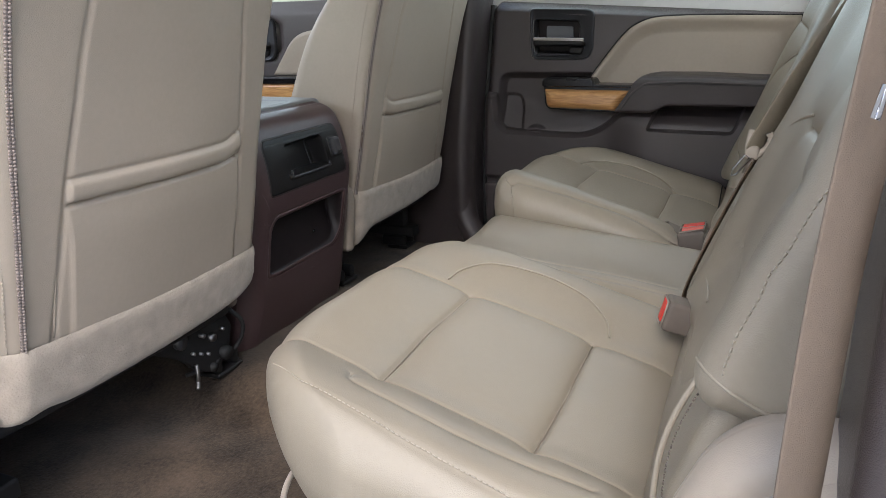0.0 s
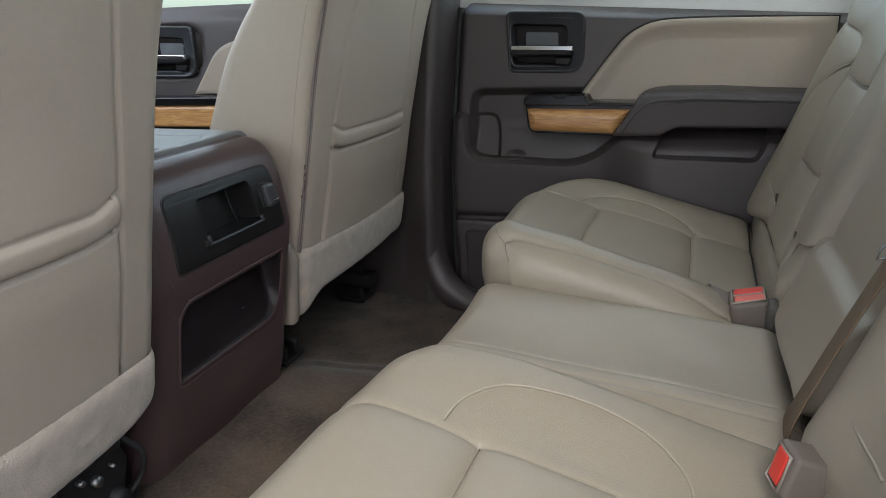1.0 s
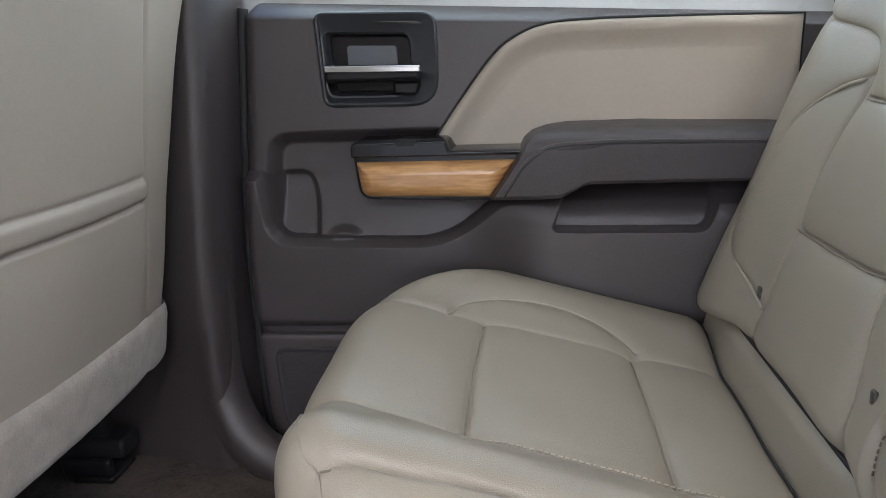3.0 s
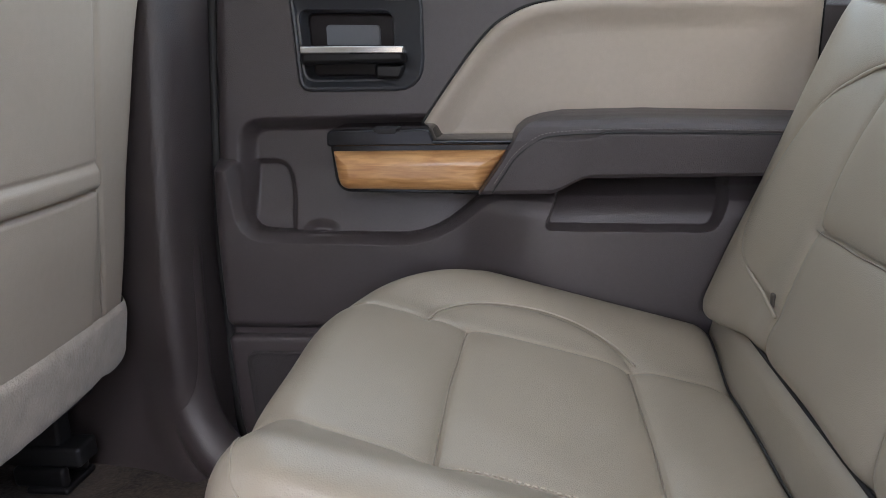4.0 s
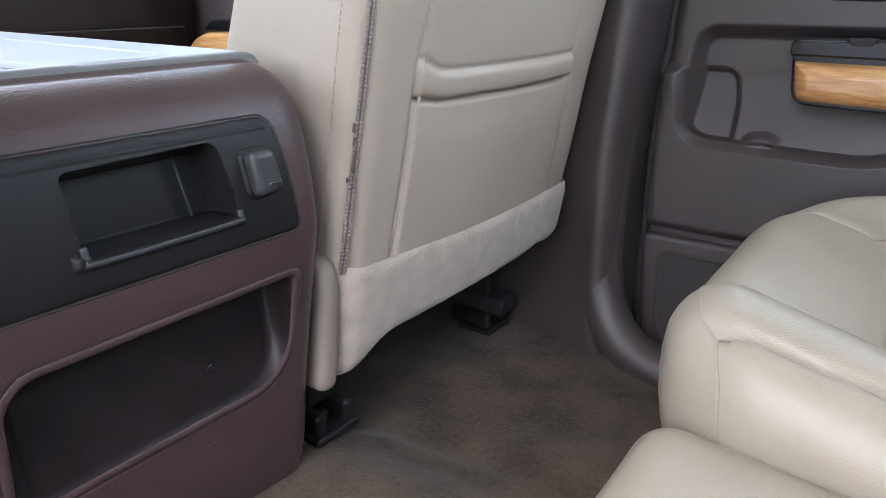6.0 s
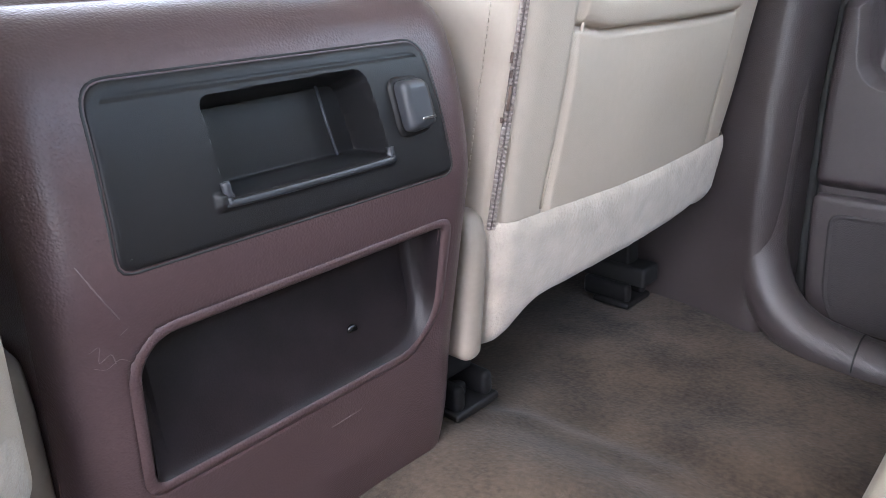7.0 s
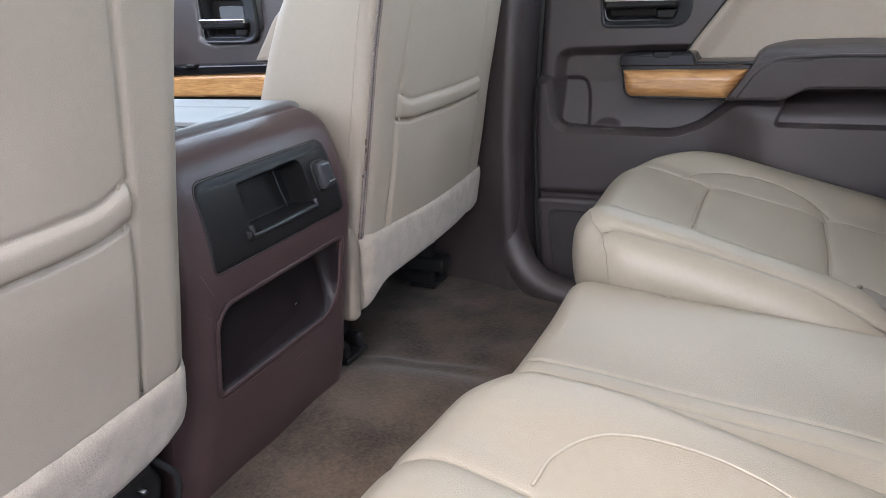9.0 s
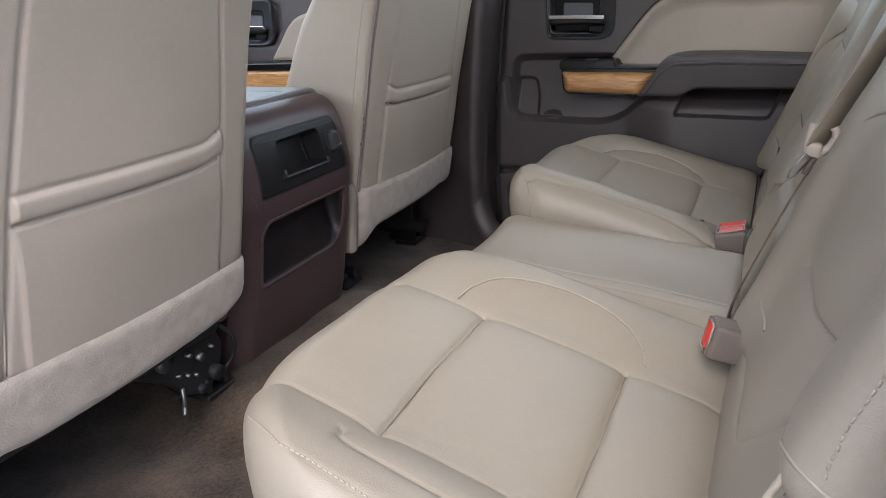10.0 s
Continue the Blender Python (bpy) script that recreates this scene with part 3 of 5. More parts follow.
solo("pillar_left", loft([[(x - 0.07, y - 0.05, h) for x, y, h in pillar_section(z, -1)] for z in zz]), PILLAR, "dark grained plastic trim on the centre pillar", "pillar", kind="structure")
wall_box("front_door_left", (-1.3, -0.32), (-0.86, -0.74), (-0.06, 0.68), DARK, "closed driver's door with dark plastic panel", "door")
for tag, x, y, z in (("window_1", (0.10, 0.96), (0.835, 0.839), (0.64, 1.14)), ("window_2", (-1.2, -0.33), (0.80, 0.804), (0.68, 1.14)), ("window_3", (-1.2, -0.33), (-0.804, -0.80), (0.68, 1.14)), ("window_4", (1.09, 1.094), (-0.72, 0.72), (0.72, 1.14))):
    g = wall_box(tag, x, y, z, GLASS, "clear tinted side window pane", "window")
    g.visible_shadow = False

# window sill strip on the right rear door
solo("window_seal", rbox(0.53, 0.838, 0.650, 0.88, 0.02, 0.014, 0.005, pose(0, 0, 0, 0, 3.7, 0)), RUBBER, "grey weather strip along the window", "trim", kind="structure")


# ---- right front door, seen between the front seats ----
fdoor = thing("door_2", (-0.8, 0.8, 0.0), "closed front door with dark panel and wood trim", "door", kind="structure")


def fdoor_sheet(U, V):
    d = 0.03 * sstep(0.47, 0.485, V) * 0 - 0.02 * sstep(0.4, 0.34, V) + 0.012 * sstep(0.65, 0.69, V) + 0.06 * sstep(0.004, -0.002, in_poly(WELL, U + 0.978, V))
    return np.stack([U, 0.775 + d, V], 1)


P, F = sheet(np.linspace(-1.35, -0.33, 60), np.linspace(-0.05, 0.69, 90), fdoor_sheet)
part("door_panel", mesh_of("door_panel", P, F[:, ::-1]), DARK, fdoor)
part("door_shell", rbox(-0.84, 0.87, 0.30, 1.02, 0.09, 0.78, 0.02), BODY, fdoor, "white painted steel outer skin")
handle_set(fdoor, -0.978)
fw = spline([(-0.50, 0.452), (-0.7, 0.450), (-0.86, 0.447), (-0.91, 0.44), (-0.95, 0.415), (-0.97, 0.36)], 5) + spline([(-0.93, 0.34), (-0.915, 0.375), (-0.88, 0.392), (-0.8, 0.396), (-0.5, 0.397)], 5)
part("wood_trim", plate(fw, [(0, 0.0), (0, 0.05), (0.003, 0.058), (0.008, 0.060)], door_put), WOOD, fdoor, "honey-coloured wood grain trim")
part("trim_cap", plate(rounded([(-0.87, 0.472), (-0.90, 0.448), (-0.48, 0.452), (-0.48, 0.474)], [0.01, 0.004, 0.002, 0.002]), [(0, 0), (0, 0.052), (0.004, 0.060)], door_put), GLOSS, fdoor, "gloss black switch panel")
part("window_switch", rbox(-0.77, 0.712, 0.472, 0.03, 0.02, 0.008, 0.003), BLACK, fdoor)
fpad = spline([(-0.62, 0.476), (-0.58, 0.53), (-0.545, 0.575), (-0.50, 0.60), (-0.42, 0.612)], 5) + [(-0.36, 0.612), (-0.36, 0.476)]
part("insert_pad", plate(fpad, [(0, -0.002), (0, 0.004), (0.003, 0.009), (0.010, 0.0125)], door_put), VINYL, fdoor, "beige padded vinyl insert")

# ---- dashboard ----
dash = thing("dashboard", (-1.1, 0, 0.2), "dark brown dashboard with a black vent and bright strip", "dashboard", kind="structure")
sec = []
for y in np.linspace(-0.76, 0.76, 9):
    prof = spline([(-1.36, 0.10), (-1.05, 0.12), (-0.98, 0.22), (-0.955, 0.34), (-0.945, 0.44), (-0.94, 0.52), (-0.96, 0.60), (-1.03, 0.66), (-1.18, 0.69), (-1.36, 0.69)], 4)
    sec.append([(p[0] - 0.05 * (abs(y) / 0.76) ** 4, y, p[1]) for p in prof])
part("dash_body", loft(sec), DASH, dash)
part("trim_strip", rbox(-0.938, 0.45, 0.535, 0.01, 0.5, 0.006, 0.002), CHROME, dash, "bright trim strip")
part("glovebox_gap", rbox(-0.944, 0.47, 0.455, 0.008, 0.46, 0.005, 0.002), RUBBER, dash)
part("air_vent", rbox(-0.945, 0.70, 0.575, 0.03, 0.10, 0.07, 0.02), BLACK, dash, "black round air vent")
# ==== centre console ====
console = thing("centre_console", (-0.2, 0, 0.0), "dark plum-brown plastic centre console between the front seats", "console")
CON = spline([(-0.060, 0.03), (-0.040, 0.10), (-0.024, 0.19), (-0.008, 0.28), (0.0, 0.335), (-0.006, 0.39), (-0.018, 0.433), (-0.034, 0.458), (-0.060, 0.471), (-0.10, 0.476), (-0.25, 0.479), (-0.6, 0.482)], 10)
CON = np.array(resample(CON, 0.004))
CT = np.gradient(CON, axis=0)
CT /= np.linalg.norm(CT, axis=1, keepdims=True)
CN = np.stack([CT[:, 1], -CT[:, 0]], 1)
HALF = 0.158
POCKET = outline_round([(-0.126, 0.272), (-0.112, 0.289), (0.126, 0.290), (0.124, 0.212), (0.100, 0.185), (-0.124, 0.182)], [0.012, 0.012, 0.008, 0.02, 0.02, 0.008])
BEZEL = outline_round([(-0.126, 0.434), (0.118, 0.434), (0.131, 0.334), (-0.131, 0.334)], [0.016, 0.016, 0.010, 0.010])

CUBBY = outline_round([(-0.063, 0.417), (0.058, 0.419), (0.067, 0.362), (-0.060, 0.362)], [0.006, 0.01, 0.004, 0.004])


def con_at(z):
    """Place and outward normal of the rear face at height z."""
    i = np.interp(z, CON[:, 1], np.arange(len(CON)))
    k = np.arange(len(CON))
    return np.interp(i, k, CON[:, 0]), np.interp(i, k, CN[:, 0]), np.interp(i, k, CN[:, 1])


def con_put(a, b, h):
    x, nx, nz = con_at(b)
    return (float(x + nx * h), a, float(b + nz * h))


ya = axis_samples(-HALF - 0.012, HALF + 0.012, 0.03, 0.004, 7)


def con_sheet(I, Y):
    k = np.arange(len(CON))
    x, z = np.interp(I, k, CON[:, 0]), np.interp(I, k, CON[:, 1])
    nx, nz = np.interp(I, k, CN[:, 0]), np.interp(I, k, CN[:, 1])
    r = 0.035
    over = np.clip(np.abs(Y) - (HALF + 0.012 - r), 0, r)
    off = -(r - np.sqrt(np.maximum(r * r - over * over, 0)))
    wide = 1 + 0.05 * sstep(0.17, 0.03, z)
    face = z < 0.45
    off = off - np.where(face, 0.085 * sstep(0.006, 0.001, in_poly(POCKET, Y, z)), 0)
    off = off - np.where(face, 0.006 * sstep(-0.006, -0.014, in_poly(BEZEL, Y, z)), 0)
    off = off - np.where(face, 0.06 * sstep(0.006, 0.0, in_poly(CUBBY, Y, z)), 0)
    off = off - 0.003 * np.exp(-((x + 0.066) / 0.003) ** 2) * (z > 0.465)
    return np.stack([x + nx * off, Y * wide, z + nz * off], 1)


P, F = sheet(np.arange(len(CON), dtype=float), ya, con_sheet)
part("console_body", mesh_of("console_body", P, F[:, ::-1]), CONSOLE, console)
for s in (-1, 1):
    line = np.array([(CON[i, 0] - CN[i, 0] * 0.034, s * (HALF + 0.011) * (1 + 0.05 * float(sstep(0.17, 0.03, CON[i, 1]))), CON[i, 1] - CN[i, 1] * 0.034) for i in range(0, len(CON), 2)])
    low = np.array([(-0.6, line[0][1], 0.0)] + [(line[0][0], line[0][1], 0.0)])
    part("side_panel", mesh_of("side_panel", np.concatenate([line, low[:1]]), [tuple(range(len(line) + 1))], False), CONSOLE, console)

# black panel with cubby and outlet
BEZEL = [tuple(q) for q in resample(list(BEZEL) + [BEZEL[0]], 0.004)][:-1]
bz = part("outlet_panel", plate(inset_loop(BEZEL, 0.001), [(0, -0.006), (0, 0.0002), (0.0012, 0.0012), (0.004, 0.0013), (0.007, 0.0013)], con_put, cap=False), BLACK, console, "matt black panel with a cubby")
bg = np.linspace(-0.126, 0.126, 260)
bv = np.linspace(0.3365, 0.4315, 120)


def bez_sheet(U, V):
    y0, y1 = -0.1235 - (0.434 - V) * 0.05, 0.1155 + (0.434 - V) * 0.13
    y = y0 + (y1 - y0) * (U + 0.126) / 0.252
    x, nx, nz = con_at(V)
    off = 0.0012 - 0.034 * sstep(0.0015, -0.0025, in_poly(CUBBY, y, V)) - 0.0012 * sstep(0.4215, 0.4245, V) - 0.005 * sstep(-0.005, -0.003, in_poly(BEZEL, y, V))
    off = off + 0.004 * sstep(0.352, 0.358, V) * sstep(0.366, 0.362, V) * sstep(0.072, 0.066, np.abs(y - 0.001))
    return np.stack([x + nx * off, y, V + nz * off], 1)


P, F = sheet(bg, bv, bez_sheet)
face_mesh = mesh_of("panel_face", P, F)
face_mesh.set_sharp_from_angle(angle=radians(40))
part("panel_face", face_mesh, BLACK, bz)
part("cubby_lip", tube_mesh([con_put(a, b, 0.003) for a, b in spline([(-0.062, 0.37), (-0.060, 0.361), (-0.052, 0.3575), (0.058, 0.3575), (0.066, 0.360), (0.0668, 0.366)], 5)], 0.0030, 8), GLOSSY, bz)
part("cubby_divider", tube_mesh([con_put(0.037, 0.417, -0.026), con_put(0.039, 0.39, -0.026), con_put(0.040, 0.366, -0.022)], 0.0010, 6), CAPGREY, bz, "thin grey divider")
part("panel_gap", tube_mesh([con_put(a, b, -0.0004) for a, b in inset_loop(BEZEL, -0.0006)], 0.0010, 6, True), RUBBER, console, "dark gap round the panel")
cap = rounded([(0.079, 0.408), (0.105, 0.407), (0.109, 0.374), (0.082, 0.372)], 0.007)
part("socket", plate(cap, [(-0.004, -0.004), (-0.003, 0.003), (-0.001, 0.004)], con_put), BLACK, bz)
part("socket_cap", plate(cap, [(0, 0.002), (0, 0.009), (0.002, 0.013), (0.006, 0.0145)], con_put), CAPGREY, bz, "dark grey power outlet cap")
part("cap_mark", plate(rounded([(0.092, 0.3815), (0.105, 0.3815), (0.105, 0.3795), (0.092, 0.3795)], 0.0008), [(0, 0.0145), (0.0003, 0.0152)], con_put), CHROME, bz, "pale printed bar")
def pocket_put(a, b, h):
    """The pocket's back wall slants out towards its lower edge."""
    return con_put(a, b, h * min(1.0, max(0.10, (b - 0.180) / 0.085)))


pocket = rounded([(-0.126, 0.272), (-0.112, 0.289), (0.126, 0.290), (0.124, 0.212), (0.100, 0.185), (-0.124, 0.182)], [0.012, 0.012, 0.008, 0.02, 0.02, 0.008])
part("pocket_lip", plate(pocket, [(-0.009, -0.002), (-0.008, 0.0005), (-0.004, 0.0008), (-0.0015, 0.0002), (0.0, -0.0015), (0.0008, -0.006)], con_put, cap=False), CONSOLE, console)
liner = part("pocket_liner", plate(pocket, [(0.0004, -0.003), (0.0016, -0.016), (0.004, -0.038), (0.007, -0.043), (0.012, -0.045)], pocket_put), LINERBLACK, console, "black pocket liner")
part("pocket_screw", mesh_of("screw", *tube([pocket_put(0.049, 0.216, -0.047), pocket_put(0.049, 0.216, -0.042)], 0.0050, 16)), GLOSS, liner, "black screw in the pocket")
# lid on top
TRAY = outline_round([(-0.42, -0.025), (-0.086, -0.025), (-0.080, -0.125), (-0.42, -0.125)], 0.008)


def lid_sheet(U, V):
    z = 0.4795 + 0.006 * (-0.07 - U) - 0.008 * sstep(0.002, -0.006, in_poly(TRAY, U, V))
    z = z - 0.0022 * np.exp(-(dist_to([(-0.6, 0.085), (-0.10, 0.085), (-0.085, 0.06), (-0.083, 0.0)], U, V) / 0.003) ** 2)
    edge = np.minimum(np.minimum(-0.0705 - U, 0.159 - np.abs(V)), 0.012)
    z = z - 0.012 * (1 - np.sqrt(np.clip(1 - (1 - edge / 0.012) ** 2, 0, 1)))
    return np.stack([U, V, z], 1)


P, F = sheet(np.linspace(-0.60, -0.0706, 150), np.linspace(-0.1589, 0.1589, 110), lid_sheet)
lid = part("lid", mesh_of("lid", P, F), LIDGLARE, console, "smooth lid with windscreen glare in its grey colour")
for k in range(7):
    part("tray_rib", rbox(-0.25, -0.036 - 0.0125 * k, 0.4745, 0.32, 0.004, 0.006, 0.0015), BLACK, lid)
# scuffs on the corner
SCUFF = make_mat("pale scuff", (0.14, 0.108, 0.108), 0.7, stain=0.2, stain_scale=80)
for path, r in (([(-0.150, 0.345), (-0.143, 0.328), (-0.134, 0.310)], 0.0007), ([(-0.148, 0.341), (-0.140, 0.322), (-0.135, 0.312)], 0.0005),
                ([(-0.151, 0.293), (-0.146, 0.296), (-0.147, 0.286), (-0.141, 0.290), (-0.139, 0.283)], 0.0006), ([(-0.150, 0.283), (-0.144, 0.281), (-0.137, 0.285), (-0.131, 0.281)], 0.0005),
                ([(-0.135, 0.300), (-0.130, 0.303)], 0.0005), ([(0.015, 0.150), (0.03, 0.151), (0.045, 0.152)], 0.0006)):
    part("scuff", tube_mesh([con_put(a, b, -0.0002 - 0.0045 * (max(0, abs(a) - 0.135) / 0.017) ** 2) for a, b in spline(path, 4)], r * 0.75, 5), SCUFF, console)


# ==== front seats ====
def front_seat(side, x0, lean, label):
    """A front seat seen from behind. side: +1 passenger. x0: the back's place at z 0.27."""
    yc = 0.433 * side
    inner, zipped = -side, -1
    seat = thing("front_seat", (x0 - 0.25, yc, 0.0), label, "car seat", "front seats")

    def place(u, v, w):
        """u across, v height, w out of the back."""
        return np.stack([x0 + (v - 0.27) * lean + w, yc + u, v + 0 * u - w * lean], 1)

    def thick(v):
        return np.interp(v, [0.40, 0.50, 0.56, 0.61, 0.67, 0.80, 0.98], [0.215, 0.19, 0.172, 0.150, 0.118, 0.09, 0.08]) / 0.19

    def seam_path(s):
        if s == inner:
            return [(s * 0.169, 0.20), (s * 0.170, 0.268), (s * 0.170, 0.46), (s * 0.152, 0.66), (s * 0.13, 0.93)]
        return [(s * 0.180, 0.20), (s * 0.174, 0.268), (s * 0.149, 0.46), (s * 0.118, 0.66), (s * 0.10, 0.93)]

    def deform(Q, N):
        # Q: x = depth (rear at 0), y across, z height
        w, u, v = Q[:, 0], Q[:, 1].copy(), Q[:, 2]
        rear = sstep(0.3, 0.9, N[:, 0])
        w = w - 0.10 * (u / 0.3) ** 2 * rear * 0.16
        w = w + 0.005 * np.exp(-((v - 0.5) / 0.25) ** 2) * rear + 0.35 * np.maximum(v - 0.5, 0) ** 2 * (v < 2)
        g = np.zeros_like(w)
        for s in (-1, 1):
            line = seam_path(s)
            g -= 0.0035 * np.exp(-(dist_to(line, u, v) / 0.0035) ** 2)
        inside = sstep(0.171, 0.166, u * inner) * sstep(0.150, 0.145, -u * inner)
        edge = 0.006 * sstep(-0.165, -0.12, u * side)
        high = 0.461 if side > 0 else 0.469
        top, bot = high - edge + 0.008 * np.exp(-((u * inner - 0.166) / 0.018) ** 2), high - 0.028 - edge
        g += inside * 0.0042 * np.exp(-((v - (top + bot) / 2) / 0.013) ** 4)
        g -= inside * 0.0034 * np.exp(-((v - top - 0.001) / 0.003) ** 2)
        g -= inside * 0.009 * np.exp(-((v - bot + 0.002) / 0.0024) ** 2)
        g += 0.003 * inside * sstep(bot, bot - 0.05, v)
        g += 0.0015 * np.sin(u * 19 + v * 9) * np.sin(v * 23 + 1)
        w = w + g * rear
        u = u * (1 - 0.10 * sstep(0.66, 0.98, v))
        w = np.where(Q[:, 0] < -0.03, w + (Q[:, 0] + 0.03) * (thick(v) - 1), w)
        return place(u, v, w)

    P, F = pillow((-0.19, 0.0), (-0.243, 0.243), (0.20, 0.98), 0.032, (0.02, 0.003, 0.0025), deform, 7)
    part("backrest", mesh_of("backrest", P, F), VINYL, seat)

    # felt panel along the lower edge
    hem = spline([(-0.246, 0.268), (-0.15, 0.268), (0.0, 0.266), (0.15, 0.268), (0.246, 0.270)], 10)
    if side > 0:
        low = [(0.247, 0.225), (0.235, 0.19), (0.20, 0.176), (0.165, 0.181), (0.12, 0.176), (-0.10, 0.170), (-0.165, 0.165), (-0.205, 0.140), (-0.235, 0.135), (-0.247, 0.15)]
    else:
        low = [(0.247, 0.252), (0.241, 0.224), (0.226, 0.203), (0.200, 0.189), (0.15, 0.179), (-0.05, 0.170), (-0.15, 0.168), (-0.19, 0.172), (-0.235, 0.165), (-0.247, 0.18)]

    def felt_put(a, b, h):
        w = -0.016 * (a / 0.3) ** 2 + h - max(0, abs(a) - 0.212) ** 2 * 24
        q = place(np.array([a]), np.array([b]), np.array([w]))[0]
        return tuple(q)

    cols, rows = 90, 26
    top = np.array(resample(hem, 0.0005))
    lowp = np.array(resample(spline(low[::-1], 8), 0.0005))
    verts, faces = [], []
    for i in range(cols + 1):
        a = -0.242 + 0.484 * i / cols
        t = np.interp(a, top[:, 0], top[:, 1])
        b = np.interp(a, lowp[:, 0], lowp[:, 1])
        for j in range(rows + 1):
            f = j / rows
            edge = min(f, 1 - f) * (t - b)
            edge = min(edge, 0.242 - abs(a) + 0.002)
            h = 0.006 + 0.006 * (1 - math.exp(-edge / 0.006)) + 0.0008 * noise.noise((a * 50, f * 7, side * 3)) + 0.0007 * noise.noise((a * 190, f * 40, side))
            roll = -0.02 * max(0, 0.25 - f) ** 2 * 6
            verts.append(felt_put(a, b + (t - b) * f, h + roll))
    for i in range(cols):
        for j in range(rows):
            k = i * (rows + 1) + j
            faces.append((k, k + rows + 1, k + rows + 2, k + 1))
    me = mesh_of("felt", verts, faces)
    part("felt_panel", me, FELT, seat, "fuzzy beige felt panel")
    # seam cords
    for s in (-1, 1):
        line = spline([(s * 0.172, 0.268), (s * 0.160, 0.44), (s * 0.130, 0.72), (s * 0.12, 0.93)], 12)
        pts = []
        for a, b in resample(line, 0.02):
            taper = float(1 - 0.10 * sstep(0.66, 0.98, b))
            w = -0.016 * (a / 0.3) ** 2 + 0.005 * math.exp(-((b - 0.5) / 0.25) ** 2) + 0.35 * max(b - 0.5, 0) ** 2 - 0.0028
            pts.append(place(np.array([a * taper]), np.array([b]), np.array([w]))[0])
        part("seam_cord", tube_mesh(pts, 0.0016, 6), VINYL, seat)
    # zip along the edge next to the console
    zip_l, st1 = [], []
    for v in np.linspace(0.262, 0.96, 70):
        taper = float(1 - 0.10 * sstep(0.66, 0.98, v))
        u = zipped * (0.2335 if side > 0 else 0.2135) * taper
        w = (-0.0145 if side > 0 else -0.0062) + 0.003 * math.exp(-((v - 0.5) / 0.25) ** 2) + 0.35 * max(v - 0.5, 0) ** 2
        zip_l.append(place(np.array([u]), np.array([v]), np.array([w]))[0])
        st1.append(place(np.array([zipped * (0.2445 if side > 0 else 0.2300) * taper]), np.array([v]), np.array([w - (0.024 if side > 0 else 0.0075)]))[0])
    part("zip", strap(zip_l, 0.0075, 0.004, (0.7, -zipped * 0.7, 0)), ZIPPER, seat, "taupe zip along the seat edge")
    side_way = np.array([0.7, -zipped * 0.7, 0])
    out_way = np.array([0.7, zipped * 0.7, 0])
    for k in (-1, 1):
        row = [q + out_way * 0.0022 + side_way * 0.0021 * k for q in zip_l]
        part("zip_teeth", stitch_mesh(row, 0.0017, 0.0042, 0.55), ZIPPER, seat)
    part("zip_gap", tube_mesh([q + out_way * 0.0022 for q in zip_l], 0.0010, 5), ZIPGAP, seat, "dark line between the zip's teeth")
    part("stitching", stitch_mesh(st1, 0.0007, 0.006), THREAD, seat, "beige stitching")
    # hinge cover at the lower inner side
    def cov(Q, N):
        Q = Q.copy()
        Q[:, 0] += (Q[:, 2] - 0.23) * 0.10
        Q[:, 0] -= 0.5 * np.maximum(0, Q[:, 2] - 0.24) ** 2 * 12
        return Q
    back = x0 - (0.012 if side > 0 else 0.072)
    P, F = pillow((x0 - 0.24, back), (yc + inner * 0.250 - 0.013, yc + inner * 0.250 + 0.013), (0.135, 0.285), 0.012, (0.02, 0.02, 0.01), cov, 4)
    part("hinge_cover", mesh_of("hinge_cover", P, F), HINGESHADE, seat, "beige plastic hinge cover, darkened for shade")
    P, F = pillow((x0 - 0.20, x0 - 0.03), (yc - inner * 0.25 - 0.013, yc - inner * 0.25 + 0.013), (0.17, 0.30), 0.012, (0.02, 0.02, 0.01), cov, 4)
    part("hinge_cover", mesh_of("hinge_cover", P, F), HINGESHADE, seat, "beige plastic hinge cover, darkened for shade")
    # cushion
    P, F = pillow((x0 - 0.58, x0 - 0.06), (yc - 0.25, yc + 0.25), (0.19, 0.37), 0.05, (0.03, 0.03, 0.03), None, 6)
    part("cushion", mesh_of("cushion", P, F), LEATHER, seat)
    # frame and runners below
    part("seat_frame", rbox(x0 - 0.28, yc, 0.165, 0.46, 0.40, 0.035, 0.008), BLACKMETAL_SHADE, seat, "black steel seat frame")
    for s in (-1, 1):
        yy = yc + s * (0.200 if side * s < 0 else 0.222)
        xf = x0 - (0.094 if side * s < 0 else 0.138)
        zf = float(floor_height(np.array(xf), np.array(yy))) + 0.002
        part("runner", rbox(x0 - 0.32, yy, zf + 0.05, 0.46, 0.045, 0.03, 0.006), BLACKMETAL_SHADE, seat, "black steel seat runner")
        foot = part("runner_foot", rbox(xf, yy, zf + 0.005, 0.062, 0.068, 0.010, 0.004), BLACK, seat, "black plastic runner end cover")
        for k in (-1, 1):
            part("cheek", rbox(xf - 0.012, yy + k * 0.022, zf + 0.022, 0.078, 0.016, 0.030, 0.0075), BLACK, foot)
        part("bolt", rod((xf, yy, zf + 0.012), (xf, yy, zf + 0.022), 0.009, 8), BLACKMETAL_SHADE, foot)
        part("runner_post", rbox(x0 - 0.16, yy, zf + 0.10, 0.08, 0.03, 0.10, 0.006), BLACKMETAL_SHADE, seat)
    return seat


fs_r = front_seat(1, -0.006, 0.19, "beige vinyl passenger seat with a back pocket and felt hem")
fs_l = front_seat(-1, 0.016, 0.20, "beige vinyl driver's seat with a back pocket and felt hem")

